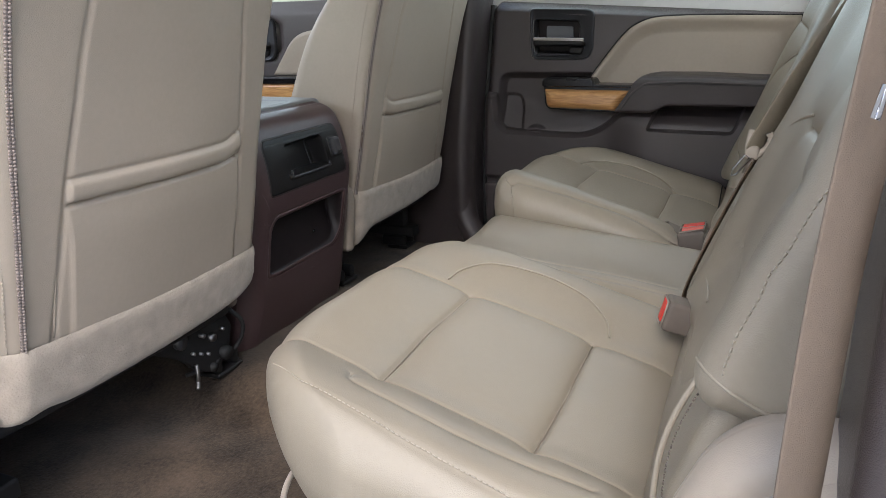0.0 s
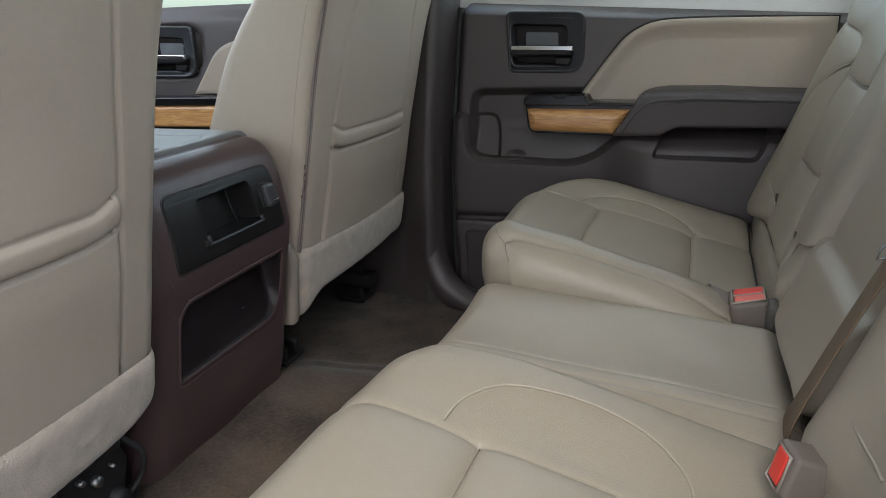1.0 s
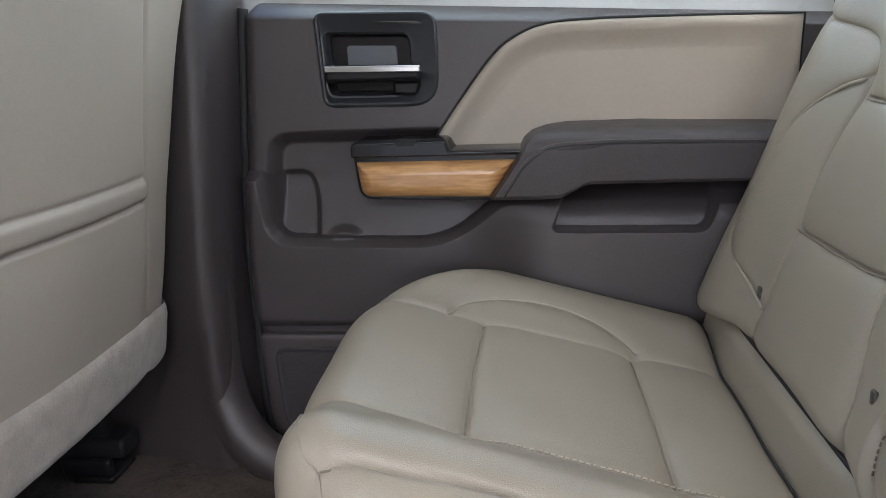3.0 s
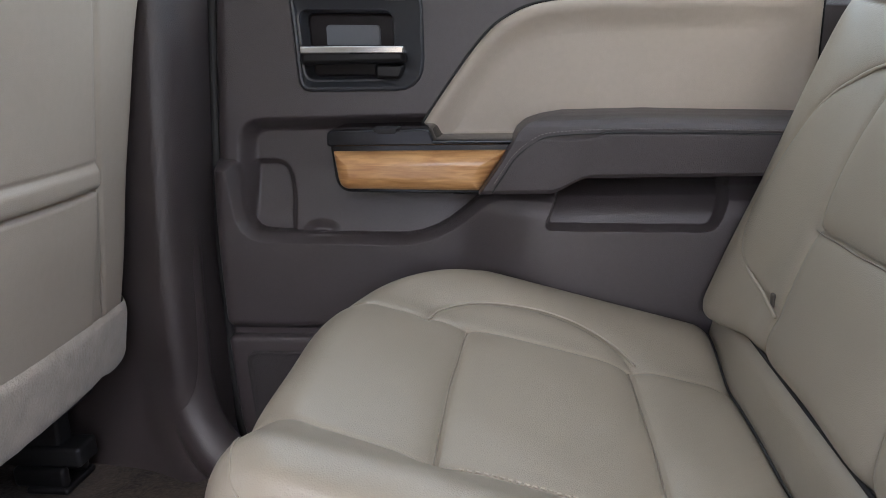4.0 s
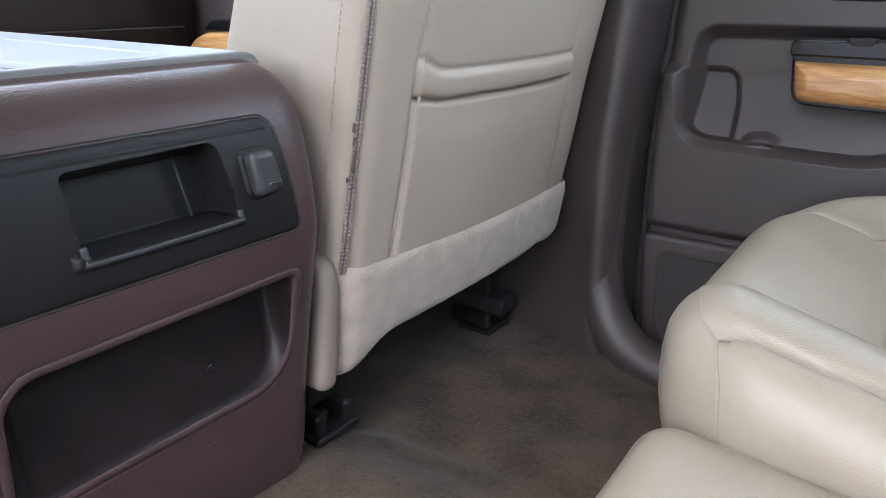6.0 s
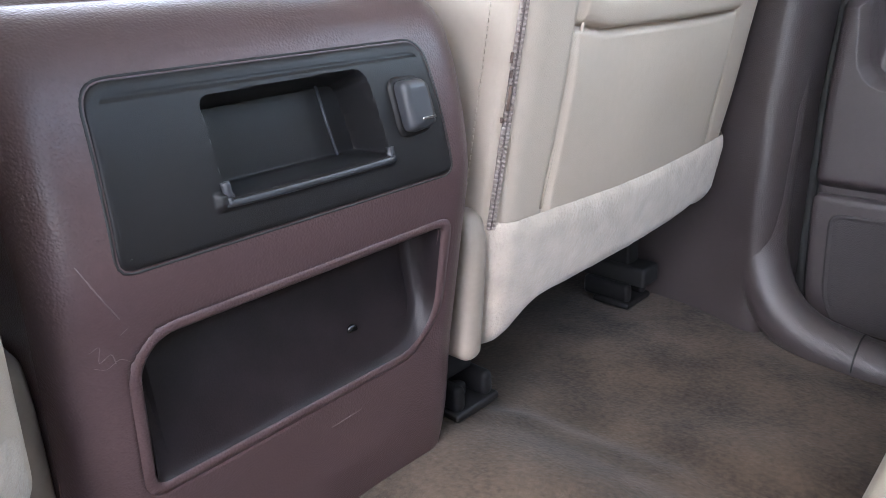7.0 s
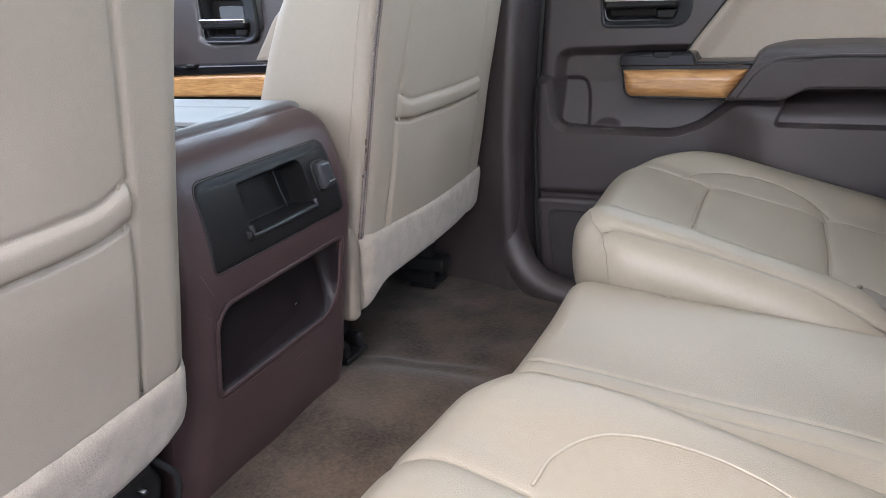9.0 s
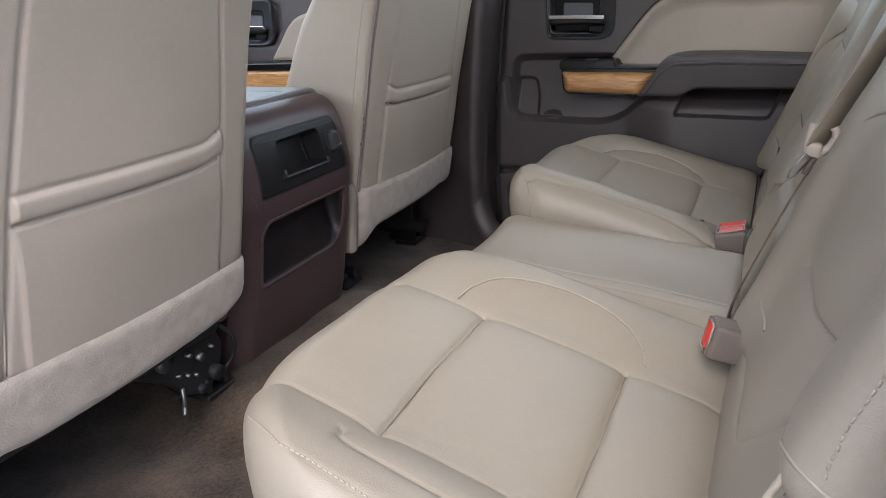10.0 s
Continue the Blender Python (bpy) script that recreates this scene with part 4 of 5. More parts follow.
for v0, v1, du in ((0.372, 0.392, 0.0), (0.398, 0.404, 0.002), (0.362, 0.366, -0.003), (0.41, 0.418, -0.002)):
    pts = [(-0.006 + (v - 0.27) * 0.19 - 0.010 - abs(du), 0.1945 - 0.2 * abs(du) + du * 0.5, v) for v in np.linspace(v0, v1, 4)]
    part("scuff", tube_mesh(pts, 0.0013, 6), STAIN, fs_r)

# motor and linkage under the driver's seat
part("seat_motor", rod((-0.14, -0.36, 0.135), (-0.14, -0.24, 0.125), 0.026, 16), BLACKMETAL_SHADE, fs_l, "black seat motor")
plate_yz = rounded([(-0.385, 0.172), (-0.22, 0.150), (-0.203, 0.112), (-0.222, 0.072), (-0.258, 0.046), (-0.298, 0.060), (-0.332, 0.098), (-0.40, 0.140)], 0.010)
bracket = part("bracket", plate(plate_yz, [(0, -0.010), (0, 0.0), (0.002, 0.003), (0.008, 0.003)], lambda a, b, h: (-0.062 + h - 0.1 * (b - 0.1), a, b), back=True), BLACKMETAL_SHADE, fs_l, "black steel bracket")
for y, z, r, m in ((-0.335, 0.134, 0.013, CAPGREY), (-0.262, 0.112, 0.0075, STEEL), (-0.312, 0.103, 0.003, STEEL), (-0.294, 0.095, 0.003, STEEL), (-0.277, 0.088, 0.003, STEEL), (-0.235, 0.118, 0.003, STEEL), (-0.285, 0.125, 0.004, STEEL), (-0.243, 0.075, 0.0035, STEEL)):
    part("bolt", rod((-0.070, y, z), (-0.052, y, z - 0.001), r, 12), m, bracket)
part("gear", rod((-0.085, -0.235, 0.075), (-0.045, -0.238, 0.073), 0.013, 12), BLACKMETAL_SHADE, fs_l)
part("gear", rod((-0.085, -0.270, 0.060), (-0.050, -0.270, 0.058), 0.009, 12), BLACKMETAL_SHADE, fs_l)
part("spring_clip", tube_mesh(spline([(-0.045, -0.320, 0.088), (-0.040, -0.324, 0.072), (-0.043, -0.323, 0.058), (-0.038, -0.330, 0.048)], 5), 0.0035, 7), STEEL, fs_l, "bright steel clip")
part("cable", tube_mesh(spline([(-0.05, -0.22, 0.15), (-0.035, -0.205, 0.12), (-0.045, -0.21, 0.08), (-0.07, -0.25, 0.05), (-0.09, -0.30, 0.05)], 6), 0.004, 7), BLACKMETAL_SHADE, fs_l, "black cable")
part("cross_bar", rod((-0.12, -0.64, 0.115), (-0.12, -0.22, 0.115), 0.011, 12), BLACKMETAL_SHADE, fs_l, "black cross bar")


# ==== rear bench ====
REL = [0.0, 0.02, 0.06, 0.10, 0.20, 0.35, 0.42, 0.47, 0.52, 0.56, 0.60]
NOSE = [0.385, 0.350, 0.325, 0.315, 0.306, 0.303, 0.312, 0.334, 0.383, 0.45, 0.50]
NOSE_LINE = np.array(spline(list(zip(REL, NOSE)), 10))


def top_height(x, y, yc, half, bolster):
    z = 0.286 - 0.27 * (x - 0.44)
    a = np.abs(y - yc)
    return z + bolster * sstep(half * 0.45, half * 0.80, a) - 0.012 * sstep(half * 0.84, half, a)


def cushion(parent, yr, seams, bolster, inner, sink=0.0, top=None, x=(0.297, 0.728), puff=(), faint=(), hair=(), low=0.12, nose=True, r=0.04, lean=0.05):
    yc, half = (yr[0] + yr[1]) / 2, (yr[1] - yr[0]) / 2

    def deform(Q, N):
        P = Q.copy()
        if nose:
            xf = np.interp(np.abs(Q[:, 1] - inner), NOSE_LINE[:, 0], NOSE_LINE[:, 1])
            P[:, 0] = xf + (Q[:, 0] - x[0]) * (x[1] - xf) / (x[1] - x[0])
        X, Y = P[:, 0].copy(), P[:, 1]
        up = sstep(0.15, 0.8, N[:, 2])
        t = np.clip((Q[:, 2] - low) / (0.30 - low), 0, 1)
        h = top(X, Y) if top else top_height(X, Y, yc, half, bolster) - sink
        if sink:
            h = h - 0.018 * sstep(0.46, 0.33, X) * sstep(0.16, 0.05, np.abs(Y - inner))
        P[:, 2] = low + (h - low) * t
        P[:, 0] += (lean * (1 - t) ** 2 - 0.5 * lean * np.sin(math.pi * t)) * sstep(0.5, 0.30, Q[:, 0])
        g = np.zeros(len(Q))
        for s in seams:
            d = dist_to(s, X, Y)
            g -= 0.0030 * np.exp(-(d / 0.0018) ** 2) + 0.0085 * np.exp(-d / 0.012)
        for s in faint:
            d = dist_to(s, X, Y)
            g -= 0.0014 * np.exp(-(d / 0.0020) ** 2) + 0.0042 * np.exp(-d / 0.009)
        for s in hair:
            g -= 0.0016 * np.exp(-(dist_to(s, X, Y) / 0.0028) ** 2)
        for cx, cy, rx, ry, k in puff:
            g += k * np.exp(-(np.abs((X - cx) / rx) ** 4 + np.abs((Y - cy) / ry) ** 4))
        g += 0.0012 * np.sin(X * 31 + Y * 17) * np.sin(Y * 23)
        P += N * (g * sstep(-0.2, 0.4, N[:, 2]))[:, None]
        return P

    P, F = pillow(x, yr, (low, 0.30), r, (0.0021, 0.0021, 0.012), deform, 9)
    return P, part("cushion_pad", mesh_of("cushion_pad", P, F), LEATHER, parent)


def seat_seams(s):
    """Seams of an outer cushion; s: +1 passenger's side, -1 driver's side."""
    i, o = (0.272, 0.542) if s > 0 else (0.291, 0.562)
    front = [(0.44, s * i), (0.438, s * (i + o) / 2), (0.442, s * o)]
    rear = [(0.612, s * (i + 0.001)), (0.614, s * (i + o) / 2), (0.612, s * (o + 0.008))]
    inner = [(0.315, s * (i + 0.012)), (0.36, s * (i + 0.004)), (0.44, s * i), (0.612, s * (i + 0.001)), (0.735, s * (i + 0.006))]
    outer = [(0.312, s * (o - 0.008)), (0.44, s * o), (0.612, s * (o + 0.008)), (0.735, s * (o + 0.012))]
    if s > 0:
        arc = spline([(0.402, 0.536), (0.415, 0.572), (0.45, 0.598), (0.51, 0.610), (0.565, 0.603), (0.605, 0.580), (0.622, 0.552)], 6)
    else:
        arc = spline([(0.405, -0.286), (0.412, -0.250), (0.445, -0.215), (0.51, -0.200), (0.575, -0.210), (0.618, -0.240), (0.632, -0.280)], 6)
    far = spline([(0.424, -0.590), (0.440, -0.608), (0.53, -0.618), (0.61, -0.616), (0.68, -0.610)], 6)
    return front, rear, inner, outer, arc, far


def hugging(P, path, core, lift=0.0006):
    """Draws a line onto the nearest points of P, pushed a little away from the core."""
    out = []
    for q in resample(path, 0.004):
        p = P[np.argmin(np.sum((P - q) ** 2, 1))]
        w = p - np.array(core)
        out.append(p + w / np.linalg.norm(w) * lift)
    out = np.array(out)
    for _ in range(3):
        out[1:-1] = (out[:-2] + 2 * out[1:-1] + out[2:]) / 4
    return out


def top_line(P, path, lift=0.0, reach=0.004):
    return on_surface(P, path, (0, 1), (2, 1), lift, reach)


seat_p = thing("rear_seat", (0.60, 0.42, 0.0), "beige leather rear seat on the passenger's side with stitched panels", "car seat", "rear seats")
front, rear, inner, outer, arc, far = seat_seams(1)
edge_r = spline([(0.353, 0.160), (0.371, 0.163), (0.44, 0.167), (0.504, 0.169), (0.576, 0.169), (0.634, 0.164), (0.67, 0.157)], 4)
PR, pad_p = cushion(seat_p, (0.135, 0.715), [front, rear, edge_r], 0.026, 0.125, faint=[inner, outer, [(a - 0.003, b) for a, b in arc]], top=lambda X, Y: top_height(X, Y, 0.425, 0.29, 0.022) + 0.010 * sstep(0.27, 0.20, Y) * sstep(0.66, 0.56, X) - 0.016 * np.exp(-((X - 0.69) / 0.04) ** 2 - ((Y - 0.185) / 0.045) ** 2), puff=((0.375, 0.41, 0.05, 0.12, 0.003),))
for line in (front, rear):
    part("seam", tube_mesh(top_line(PR, line, 0.0002, 0.0012), 0.0008, 6), SEAM, pad_p)
part("piping", tube_mesh(top_line(PR, arc, 0.0004), 0.0012, 6), PIPING, pad_p)
nose_p = hugging(PR, spline([(0.322, 0.222, 0.325), (0.338, 0.190, 0.320), (0.354, 0.160, 0.308), (0.362, 0.140, 0.282), (0.366, 0.134, 0.24), (0.37, 0.134, 0.18)], 6), (0.5, 0.42, 0.2))
part("piping", tube_mesh(nose_p, 0.0010, 6), LEATHER, pad_p, "piped seam down the cushion's nose")
part("seam", tube_mesh(top_line(PR, edge_r, 0.0002, 0.0012), 0.0008, 6), SEAM, pad_p)
part("stitching", stitch_mesh(top_line(PR, [(0.46, 0.264), (0.612, 0.267), (0.70, 0.271)], 0.0004)), THREAD, pad_p, "beige stitching")
part("seat_base", rbox(0.58, 0.42, 0.065, 0.34, 0.54, 0.125, 0.02), BLACKMETAL_SHADE, seat_p, "dark steel seat base")

seat_d = thing("rear_seat", (0.60, -0.30, 0.0), "beige leather rear seat on the driver's side and centre", "car seat", "rear seats")
front, rear, inner, outer, arc, far = seat_seams(-1)
edge_l = [(0.348, -0.618), (0.40, -0.646), (0.52, -0.661), (0.72, -0.670)]
PL, pad_d = cushion(seat_d, (-0.69, -0.125), [front, rear], 0.022, -0.125, 0.013, faint=[inner, outer, far], hair=[edge_l], puff=((0.375, -0.41, 0.05, 0.12, 0.003),))
for line in (front, rear):
    part("seam", tube_mesh(top_line(PL, line, 0.0002, 0.0012), 0.0008, 6), SEAM, pad_d)
part("piping", tube_mesh(top_line(PL, arc, 0.0004), 0.0012, 6), PIPING, pad_d)
part("stitching", stitch_mesh(top_line(PL, edge_l, 0.0003), 0.0007, 0.0056), THREAD, pad_d, "beige edge stitching")
part("hem_cord", tube_mesh(spline([(0.318, -0.50, 0.128), (0.318, -0.56, 0.126), (0.340, -0.615, 0.124), (0.385, -0.655, 0.122), (0.45, -0.675, 0.12)], 6), 0.0035, 8), FELT, pad_d, "pale hem under the cushion")
cushion(seat_d, (-0.14, 0.146), [], 0.0, 0.0, hair=[[(0.335, -0.105), (0.5, -0.10), (0.73, -0.11)], [(0.335, -0.078), (0.5, -0.074), (0.73, -0.082)]], top=lambda X, Y: 0.262 - 0.095 * (X - 0.36) - 0.004 * np.cos(Y * 22) - 0.010 * sstep(-0.085, -0.14, Y), x=(0.318, 0.738), nose=False, r=0.032, lean=0.0)
part("seat_base", rbox(0.58, -0.28, 0.065, 0.34, 0.74, 0.125, 0.02), BLACKMETAL_SHADE, seat_d, "dark steel seat base")


# ==== rear backrests ====
BX, BZ, LEAN_B = 0.708, 0.20, 0.388


def back_put(P3):
    """From (out of the face, across, height) to the world."""
    w, u, v = P3[:, 0], P3[:, 1], P3[:, 2]
    return np.stack([BX + (v - BZ) * LEAN_B - w * 0.932, u, v - w * 0.362], 1)


def backrest(parent, yr, z0, seams, top=0.80, bolster=(0.02, 0.02), rise=None, round_r=0.04, proud=0.0, faint=(), notch=None):
    yc, half = (yr[0] + yr[1]) / 2, (yr[1] - yr[0]) / 2

    def deform(Q, N):
        w, u, v = -Q[:, 0].copy(), Q[:, 1].copy(), Q[:, 2].copy()
        if rise is not None:
            lift = rise(u)
            low = sstep(z0 + 0.35, z0, v)
            v = v + lift * low + 0.60 * np.minimum(w, 0) * low
        f = sstep(0.2, 0.8, -N[:, 0])
        a = (u - yc) / half
        fb = f if rise is None else sstep(-0.3, 0.1, -N[:, 0])
        w = w + fb * (bolster[1] * sstep(0.5, 0.85, a) + bolster[0] * (sstep(0.5, 0.85, -a) if rise is None else sstep(0.60, 0.735, -a)))
        if rise is not None:
            w = w - fb * 0.012 * np.exp(-((a + 0.42) / 0.22) ** 2)
        g = np.zeros(len(Q))
        for s in seams:
            d = dist_to(s, u, v)
            g -= 0.0030 * np.exp(-(d / 0.0018) ** 2) + 0.0085 * np.exp(-d / 0.012)
        for s in faint:
            d = dist_to(s, u, v)
            g -= 0.0016 * np.exp(-(d / 0.0020) ** 2) + 0.0045 * np.exp(-d / 0.010)
        g += 0.0015 * np.sin(u * 25 + v * 14) * np.sin(v * 19)
        w = w + g * f
        if notch is not None:
            w = w - 0.011 * sstep(0.002, -0.006, in_poly(notch, u, v)) * sstep(-0.060, -0.004, in_poly(notch, u, v))
        if proud:
            w = w + f * 0.016 * sstep(proud + 0.006, proud - 0.006, v)
        return back_put(np.stack([w, u, v], 1))

    P, F = pillow((0.0, 0.12), yr, (z0, top), round_r, (0.03, 0.0024, 0.0024), deform, 8)
    part("backrest_pad", mesh_of("backrest_pad", P, F), LEATHER, parent)
    return P


def face_line(P, path, lift=0.0, reach=0.004):
    """Lays a line of (across, height) on a backrest's face."""
    w = -(P[:, 0] - BX - (P[:, 2] - BZ) * LEAN_B)
    vv = P[:, 2] + 0.362 * w / (0.932 + 0.362 * LEAN_B)
    Q = np.stack([w / (0.932 + 0.362 * LEAN_B), P[:, 1], vv], 1)
    return back_put(on_surface(Q, path, (1, 2), (0, 1), lift, reach))


long_r = spline([(0.528, 0.25), (0.535, 0.318), (0.546, 0.381), (0.555, 0.455), (0.548, 0.53), (0.562, 0.57), (0.62, 0.60), (0.70, 0.622)], 6)
hor1 = [(0.546, 0.381), (0.45, 0.383), (0.343, 0.387)]
hor2 = [(0.535, 0.520), (0.45, 0.518), (0.36, 0.514)]
in_r = spline([(0.285, 0.245), (0.302, 0.295), (0.343, 0.383), (0.36, 0.53), (0.345, 0.75)], 6)
arc_r = spline([(0.530, 0.298), (0.592, 0.315), (0.637, 0.340), (0.662, 0.378), (0.664, 0.42), (0.636, 0.50), (0.592, 0.531), (0.548, 0.541)], 6)
NOTCH = [(0.10, 0.20), (0.10, 0.345)] + spline([(0.17, 0.343), (0.225, 0.336), (0.250, 0.318), (0.252, 0.295), (0.236, 0.268), (0.215, 0.245), (0.20, 0.20)], 5)
PB = backrest(seat_p, (0.135, 0.705), 0.245, [long_r, hor1, hor2, in_r], bolster=(0.018, 0.028), faint=[arc_r], notch=NOTCH)
for line in (hor1, hor2):
    part("seam", tube_mesh(face_line(PB, line, 0.0002, 0.0012), 0.0008, 6), SEAM, seat_p)
part("piping", tube_mesh(face_line(PB, arc_r, 0.0006), 0.0018, 6), PIPING, seat_p)
part("stitching", stitch_mesh(face_line(PB, spline([(0.188, 0.328), (0.222, 0.324), (0.242, 0.309), (0.243, 0.292), (0.230, 0.270)], 6), 0.0006, 0.0015), 0.0008, 0.0055), TAUPE, seat_p, "dark stitching round the buckle notch")
part("hinge_bracket", rbox(0.772, 0.178, 0.285, 0.03, 0.06, 0.07, 0.006), BLACKMETAL_SHADE, seat_p, "black steel hinge bracket")
for y, z in ((0.552, 0.308), (0.274, 0.317)):
    q = face_line(PB, [(y, z), (y, z + 0.006)], 0.0)[0]
    part("button", rbox(q[0] + 0.0010, q[1], q[2], 0.004, 0.0075, 0.017, 0.0019, None), BUTTON, seat_p, "small dark slotted button")
P, F = pillow((0.721, 0.80), (0.14, 0.70), (0.14, 0.258), 0.016, (0.02, 0.02, 0.02), lambda Q, N: Q + np.stack([0.25 * (Q[:, 2] - 0.2), 0 * Q[:, 1], 0.0 * Q[:, 2]], 1), 5)
part("lower_flap", mesh_of("lower_flap", P, F), LEATHER, seat_p)

# thin dark cords added in the creases stand in for the shade there
part("gap_shade_cord", tube_mesh(top_line(PR, [(0.7185, y) for y in np.linspace(0.22, 0.66, 12)], 0.0003), 0.0015, 6), BLACKMETAL_SHADE, seat_p, "dark cord for the shade in the gap behind the cushion")
part("gap_shade_cord", tube_mesh([(0.7435, y, 0.2575) for y in np.linspace(0.22, 0.67, 12)], 0.0021, 6), BLACKMETAL_SHADE, seat_p, "dark cord for the shade in the gap under the backrest")
mir = lambda line: [(-q[0], q[1]) for q in line]
hor1_d = [(-0.62, 0.384), (-0.54, 0.382), (-0.43, 0.379), (-0.315, 0.375)]
hor2_d = [(-0.64, 0.525), (-0.54, 0.520), (-0.345, 0.513)]
PLB = backrest(seat_d, (-0.69, -0.165), 0.245, [hor1_d, hor2_d], faint=[mir(long_r)], bolster=(0.026, 0.019), round_r=0.035, rise=lambda u: 0.128 * sstep(-0.44, -0.62, u))
part("piping", tube_mesh(face_line(PLB, spline([(-0.325, 0.309), (-0.262, 0.311), (-0.205, 0.335), (-0.180, 0.38), (-0.195, 0.425), (-0.215, 0.475), (-0.255, 0.512), (-0.345, 0.53)], 6), 0.0005), 0.0017, 6), LEATHER, seat_d)
bol = hugging(PLB, spline([(0.781, -0.684, 0.395), (0.788, -0.684, 0.429), (0.804, -0.684, 0.475), (0.823, -0.684, 0.514), (0.836, -0.684, 0.543), (0.848, -0.684, 0.574), (0.868, -0.684, 0.63), (0.90, -0.684, 0.72)], 6), (0.90, -0.5, 0.55), 0.0008)
part("stitching", stitch_mesh(bol, 0.0008, 0.0058, 0.6), PIPING, seat_d, "beige edge stitching")
part("edge_piping", tube_mesh(hugging(PLB, spline([(0.768, -0.620, 0.376), (0.772, -0.645, 0.385), (0.780, -0.670, 0.389), (0.792, -0.684, 0.383), (0.807, -0.690, 0.374), (0.825, -0.692, 0.366), (0.86, -0.692, 0.36)], 6), (0.86, -0.5, 0.55)), 0.0018, 8), LEATHER, seat_d)
def flap_shape(Q, N):
    up = sstep(-0.42, -0.62, Q[:, 1]) * np.clip((Q[:, 2] - 0.16) / 0.10, 0, 1)
    return Q + np.stack([0.25 * (Q[:, 2] - 0.2) + 0.050 * up, 0 * Q[:, 1], 0.125 * up], 1)


P, F = pillow((0.718, 0.80), (-0.668, -0.16), (0.14, 0.262), 0.016, (0.02, 0.02, 0.01), flap_shape, 5)
part("lower_flap", mesh_of("lower_flap", P, F), LEATHER, seat_d)
edge = spline([(0.768, -0.663, 0.389), (0.752, -0.666, 0.354), (0.742, -0.667, 0.320), (0.738, -0.667, 0.280), (0.738, -0.667, 0.22)], 6)
part("flap_piping", tube_mesh(edge, 0.0026, 8), LEATHER, seat_d)
part("stitching", stitch_mesh([q + np.array([0.0065, -0.0012, 0]) for q in np.array(edge)], 0.0007, 0.0055), TAUPE, seat_d)
P, F = pillow((0.752, 0.93), (-0.74, -0.672), (0.10, 0.383), 0.034, (0.02, 0.02, 0.02), lambda Q, N: Q + np.stack([0.35 * np.maximum(0, Q[:, 2] - 0.30), 0 * Q[:, 1], -0.35 * np.maximum(0, 0.80 - Q[:, 0]) ** 1.0 * sstep(0.25, 0.38, Q[:, 2])], 1), 8)
cover = part("side_cover", mesh_of("side_cover", P, F), VINYL, seat_d, "beige moulded side cover")
P, F = pillow((0.772, 0.93), (-0.758, -0.70), (0.08, 0.362), 0.03, (0.02, 0.02, 0.02), lambda Q, N: Q + np.stack([0.35 * np.maximum(0, Q[:, 2] - 0.28), 0 * Q[:, 1], -0.4 * np.maximum(0, 0.82 - Q[:, 0]) * sstep(0.24, 0.36, Q[:, 2])], 1), 8)
part("cover_step", mesh_of("cover_step", P, F), VINYL, cover, "raised step of the side cover")

# centre backrest, a fold-down armrest
backrest(seat_d, (-0.155, 0.140), 0.235, [[(-0.16, 0.356), (0.145, 0.356)]], bolster=(0.0, 0.0), proud=0.356)
P, F = pillow((0.690, 0.74), (0.135, 0.172), (0.235, 0.36), 0.012, (0.02, 0.02, 0.02), lambda Q, N: Q + np.stack([0.388 * (Q[:, 2] - 0.2) + 0.016, 0 * Q[:, 1], 0 * Q[:, 2]], 1), 5)
part("hinge_tab", mesh_of("hinge_tab", P, F), LEATHER, seat_d, "leather hinge tab")

# ==== belts and buckles ====
def buckle(loc, rot, buttons, mats, label, deep=0.036):
    b = thing("belt_buckle", loc, label, "seat belt buckle", "belt buckles")
    m = pose(*loc, *rot)
    def tr(me):
        me.transform(m)
        return me
    part("housing", tr(rbox(0, 0, 0, 0.085, 0.027 * buttons + 0.012, deep, 0.006)), TAUPE, b, "taupe plastic housing")
    for k in range(buttons):
        y = (k - (buttons - 1) / 2) * 0.027
        part("release_button", tr(rbox(-0.0425, y, 0.002, 0.006, 0.0195, deep - 0.012, 0.002)), mats[k], b, "red release button")
        part("button_rim", tr(mesh_of("rim", *tube([(-0.0435, y + a, b2 + 0.002) for a, b2 in ((-0.0125, -deep / 2 + 0.003), (0.0125, -deep / 2 + 0.003), (0.0125, deep / 2 - 0.005), (-0.0125, deep / 2 - 0.005))], 0.0018, 8, True))), RIMTAUPE, b, "paler button rim")
    part("stalk", tr(rbox(0.06, 0, -0.008, 0.06, 0.026, 0.008, 0.003)), TAUPE, b)
    return b


buckle((0.7343, -0.2351, 0.247), (0, 15, 14), 1, [RED], "taupe belt buckle with one red button on the cushion", 0.042)
buckle((0.700, 0.187, 0.212), (0, 78, 0), 2, [PINK, RED], "double taupe belt buckle with red buttons", 0.05)
solo("buckle_boot", rbox(0.738, 0.160, 0.222, 0.05, 0.05, 0.07, 0.01), BUTTON, "dark taupe plastic boot behind the double buckle", "buckle boot")
solo("belt_sleeve", rbox(0.664, 0.212, 0.236, 0.062, 0.034, 0.012, 0.005, pose(0, 0, 0, 0, 12, -28)), TAUPE, "dark taupe vinyl sleeve between the cushion and the double buckle", "belt sleeve")
solo("belt_loop", rbox(0.637, 0.232, 0.238, 0.006, 0.026, 0.020, 0.002, pose(0, 0, 0, 0, 0, -28)), TAUPE, "small taupe buckle retainer tab on the cushion", "belt tab")

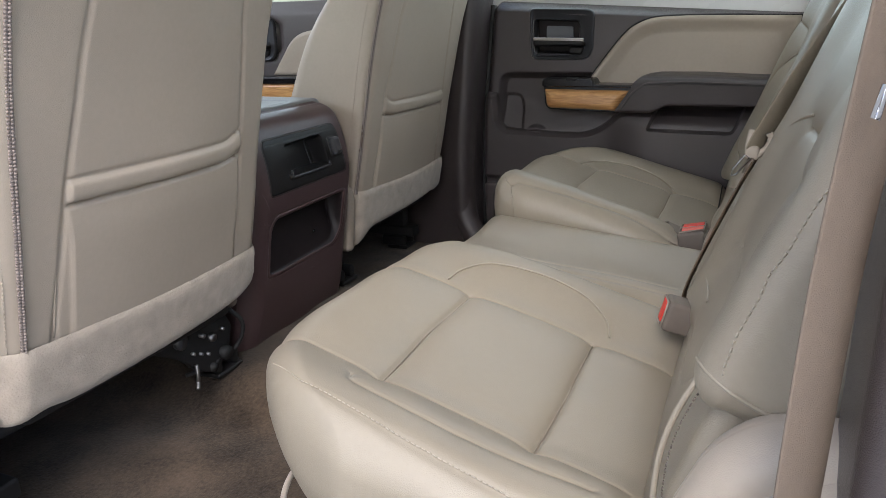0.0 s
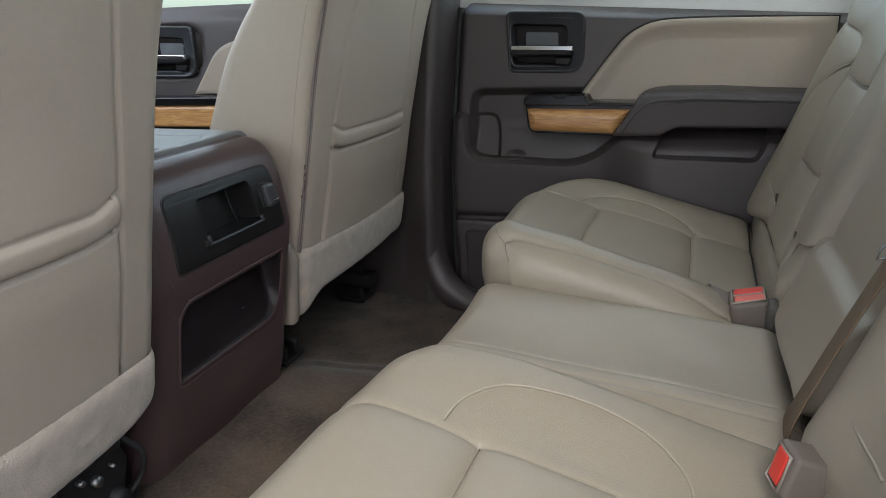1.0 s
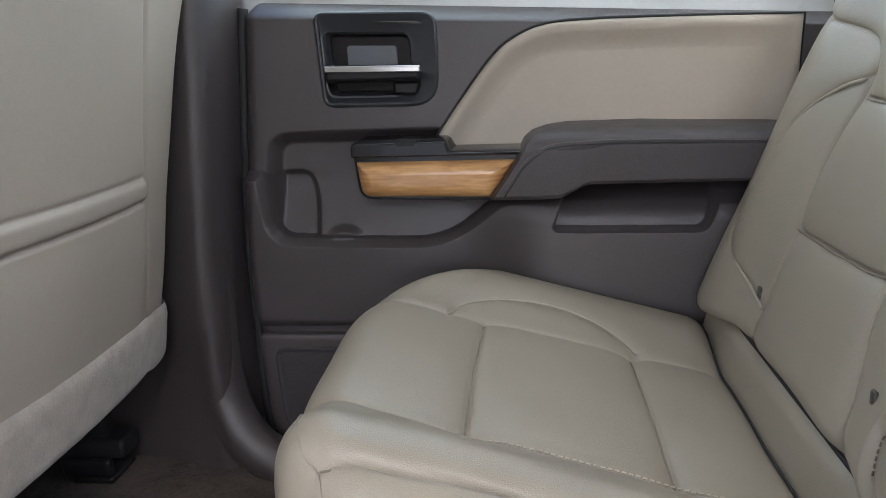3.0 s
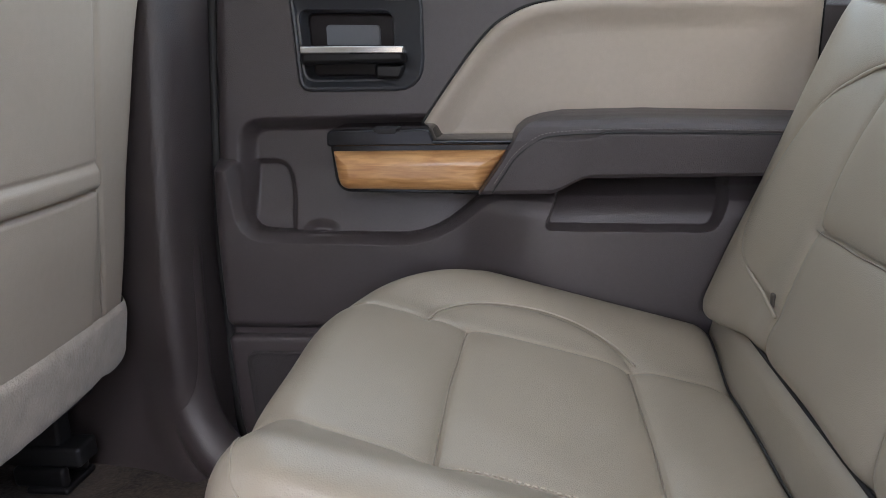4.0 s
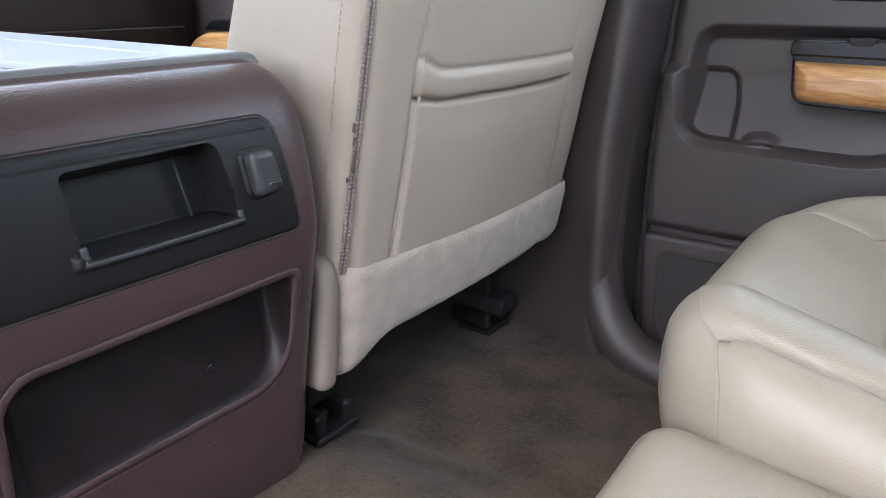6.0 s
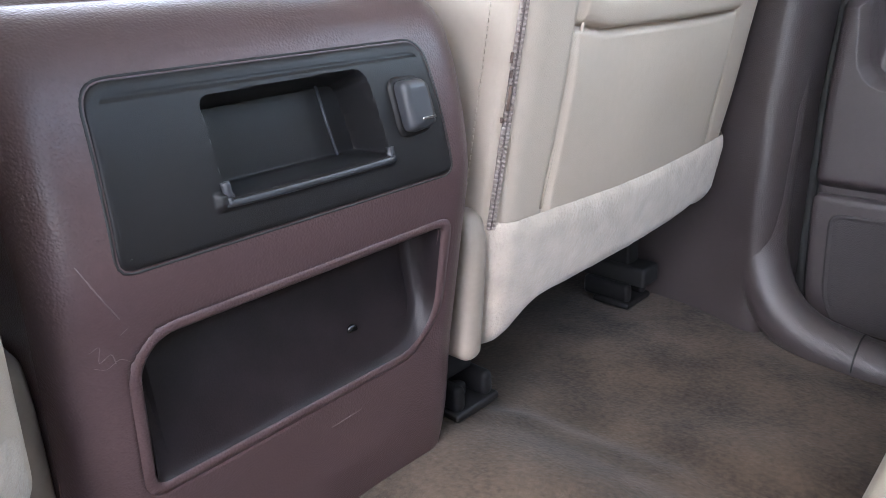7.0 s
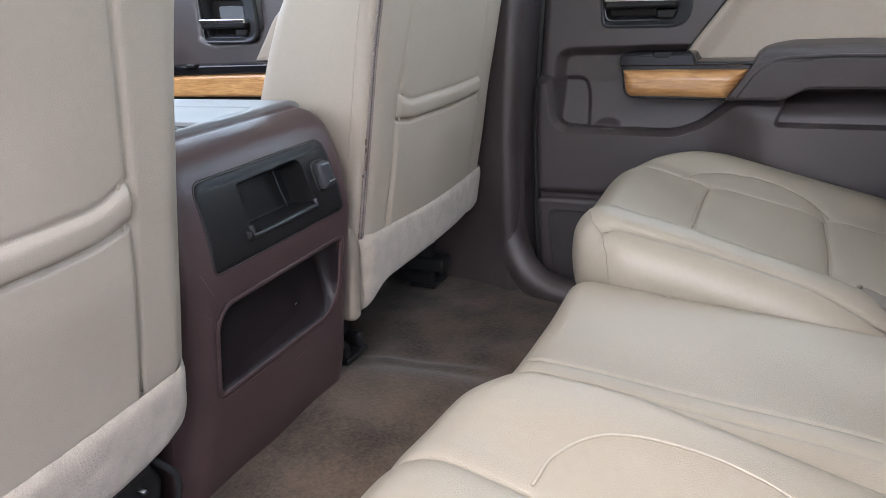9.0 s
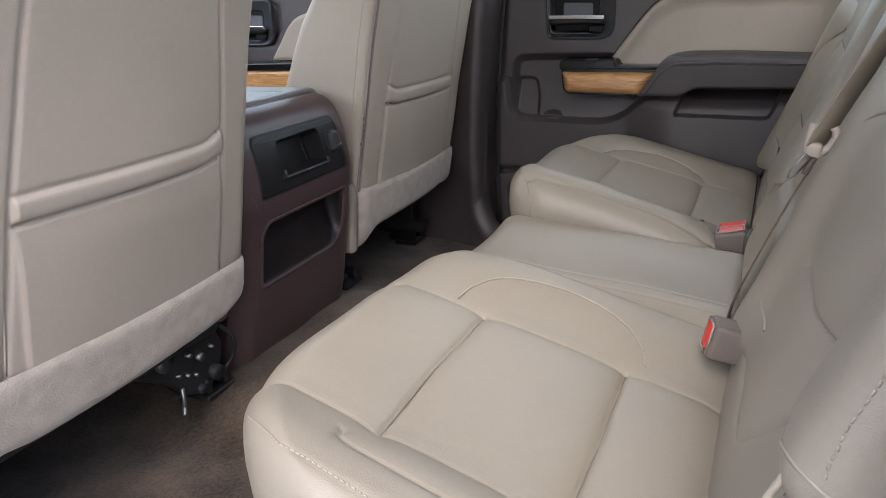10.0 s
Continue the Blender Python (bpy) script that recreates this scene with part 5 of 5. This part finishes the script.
belt = thing("seat_belt", (0.76, -0.2, 0.4), "tan centre shoulder belt lying against the backrest", "seat belt", "seat belts")
up = spline([(0.783, -0.162, 0.460), (0.791, -0.161, 0.480), (0.820, -0.160, 0.541), (0.850, -0.158, 0.596), (0.876, -0.156, 0.640), (0.912, -0.152, 0.715), (0.955, -0.148, 0.82)], 6)
part("webbing", strap(up, 0.034, 0.0022, (0.55, 0.75, -0.30)), WEBBING, belt)
dn = spline([(0.785, -0.160, 0.446), (0.771, -0.160, 0.415), (0.747, -0.160, 0.356), (0.722, -0.158, 0.289), (0.712, -0.15, 0.25), (0.712, -0.14, 0.22)], 6)
# same belt as above, its shade painted in as dark brown
part("webbing", strap(dn, 0.046, 0.0022, (0.02, 0.96, -0.28)), SHADEDWEB, belt, "twisted lower belt, darkened for shade")
head = part("latch_head", tube_mesh(spline([(0.779, -0.164, 0.487), (0.777, -0.166, 0.472), (0.777, -0.167, 0.460), (0.785, -0.168, 0.4545), (0.797, -0.166, 0.463), (0.802, -0.163, 0.476), (0.799, -0.163, 0.483)], 6), 0.0046, 12), VINYL, belt, "cream plastic latch head")
part("belt_guide", rbox(0.872, -0.150, 0.632, 0.022, 0.020, 0.008, 0.0035, None), BLACK, belt, "dark shoulder guide slot")
part("latch_neck", rbox(0.781, -0.168, 0.458, 0.018, 0.012, 0.018, 0.005), VINYL, head)
part("latch_tongue", tube_mesh([(0.773, -0.18, 0.457), (0.760, -0.18, 0.438), (0.759, -0.18, 0.430), (0.764, -0.18, 0.431), (0.780, -0.18, 0.453)], 0.0014, 8, True), STEEL, belt, "steel latch tongue")
part("tongue_guard", tube_mesh([(0.781, -0.175, 0.452), (0.778, -0.172, 0.440), (0.775, -0.172, 0.432)], 0.004, 8), TAUPE, belt)


belt2 = thing("seat_belt", (0.83, -0.8, 0.4), "taupe shoulder belt hanging beside the driver's side backrest", "seat belt", "seat belts")
path = spline([(0.868, -0.785, 0.98), (0.849, -0.785, 0.75), (0.836, -0.785, 0.60), (0.829, -0.785, 0.50), (0.826, -0.785, 0.39), (0.824, -0.78, 0.25), (0.83, -0.77, 0.06)], 6)
part("webbing", strap(path, 0.048, 0.0022, (0.55, 0.83, 0)), WEBBING2, belt2)
part("latch_tongue", tube_mesh([(0.831, -0.812, 0.588), (0.8335, -0.812, 0.602), (0.8355, -0.812, 0.602), (0.833, -0.812, 0.587)], 0.0011, 8, True), CHROME, belt2, "steel latch tongue")
solo("jamb_trim", mesh_of("jamb_trim", *pillow((0.850, 1.05), (-0.80, -0.69), (-0.05, 0.57), 0.02, (0.03, 0.03, 0.03), None, 5)), PILLAR, "dark plastic trim on the rear door jamb", "trim", kind="structure")
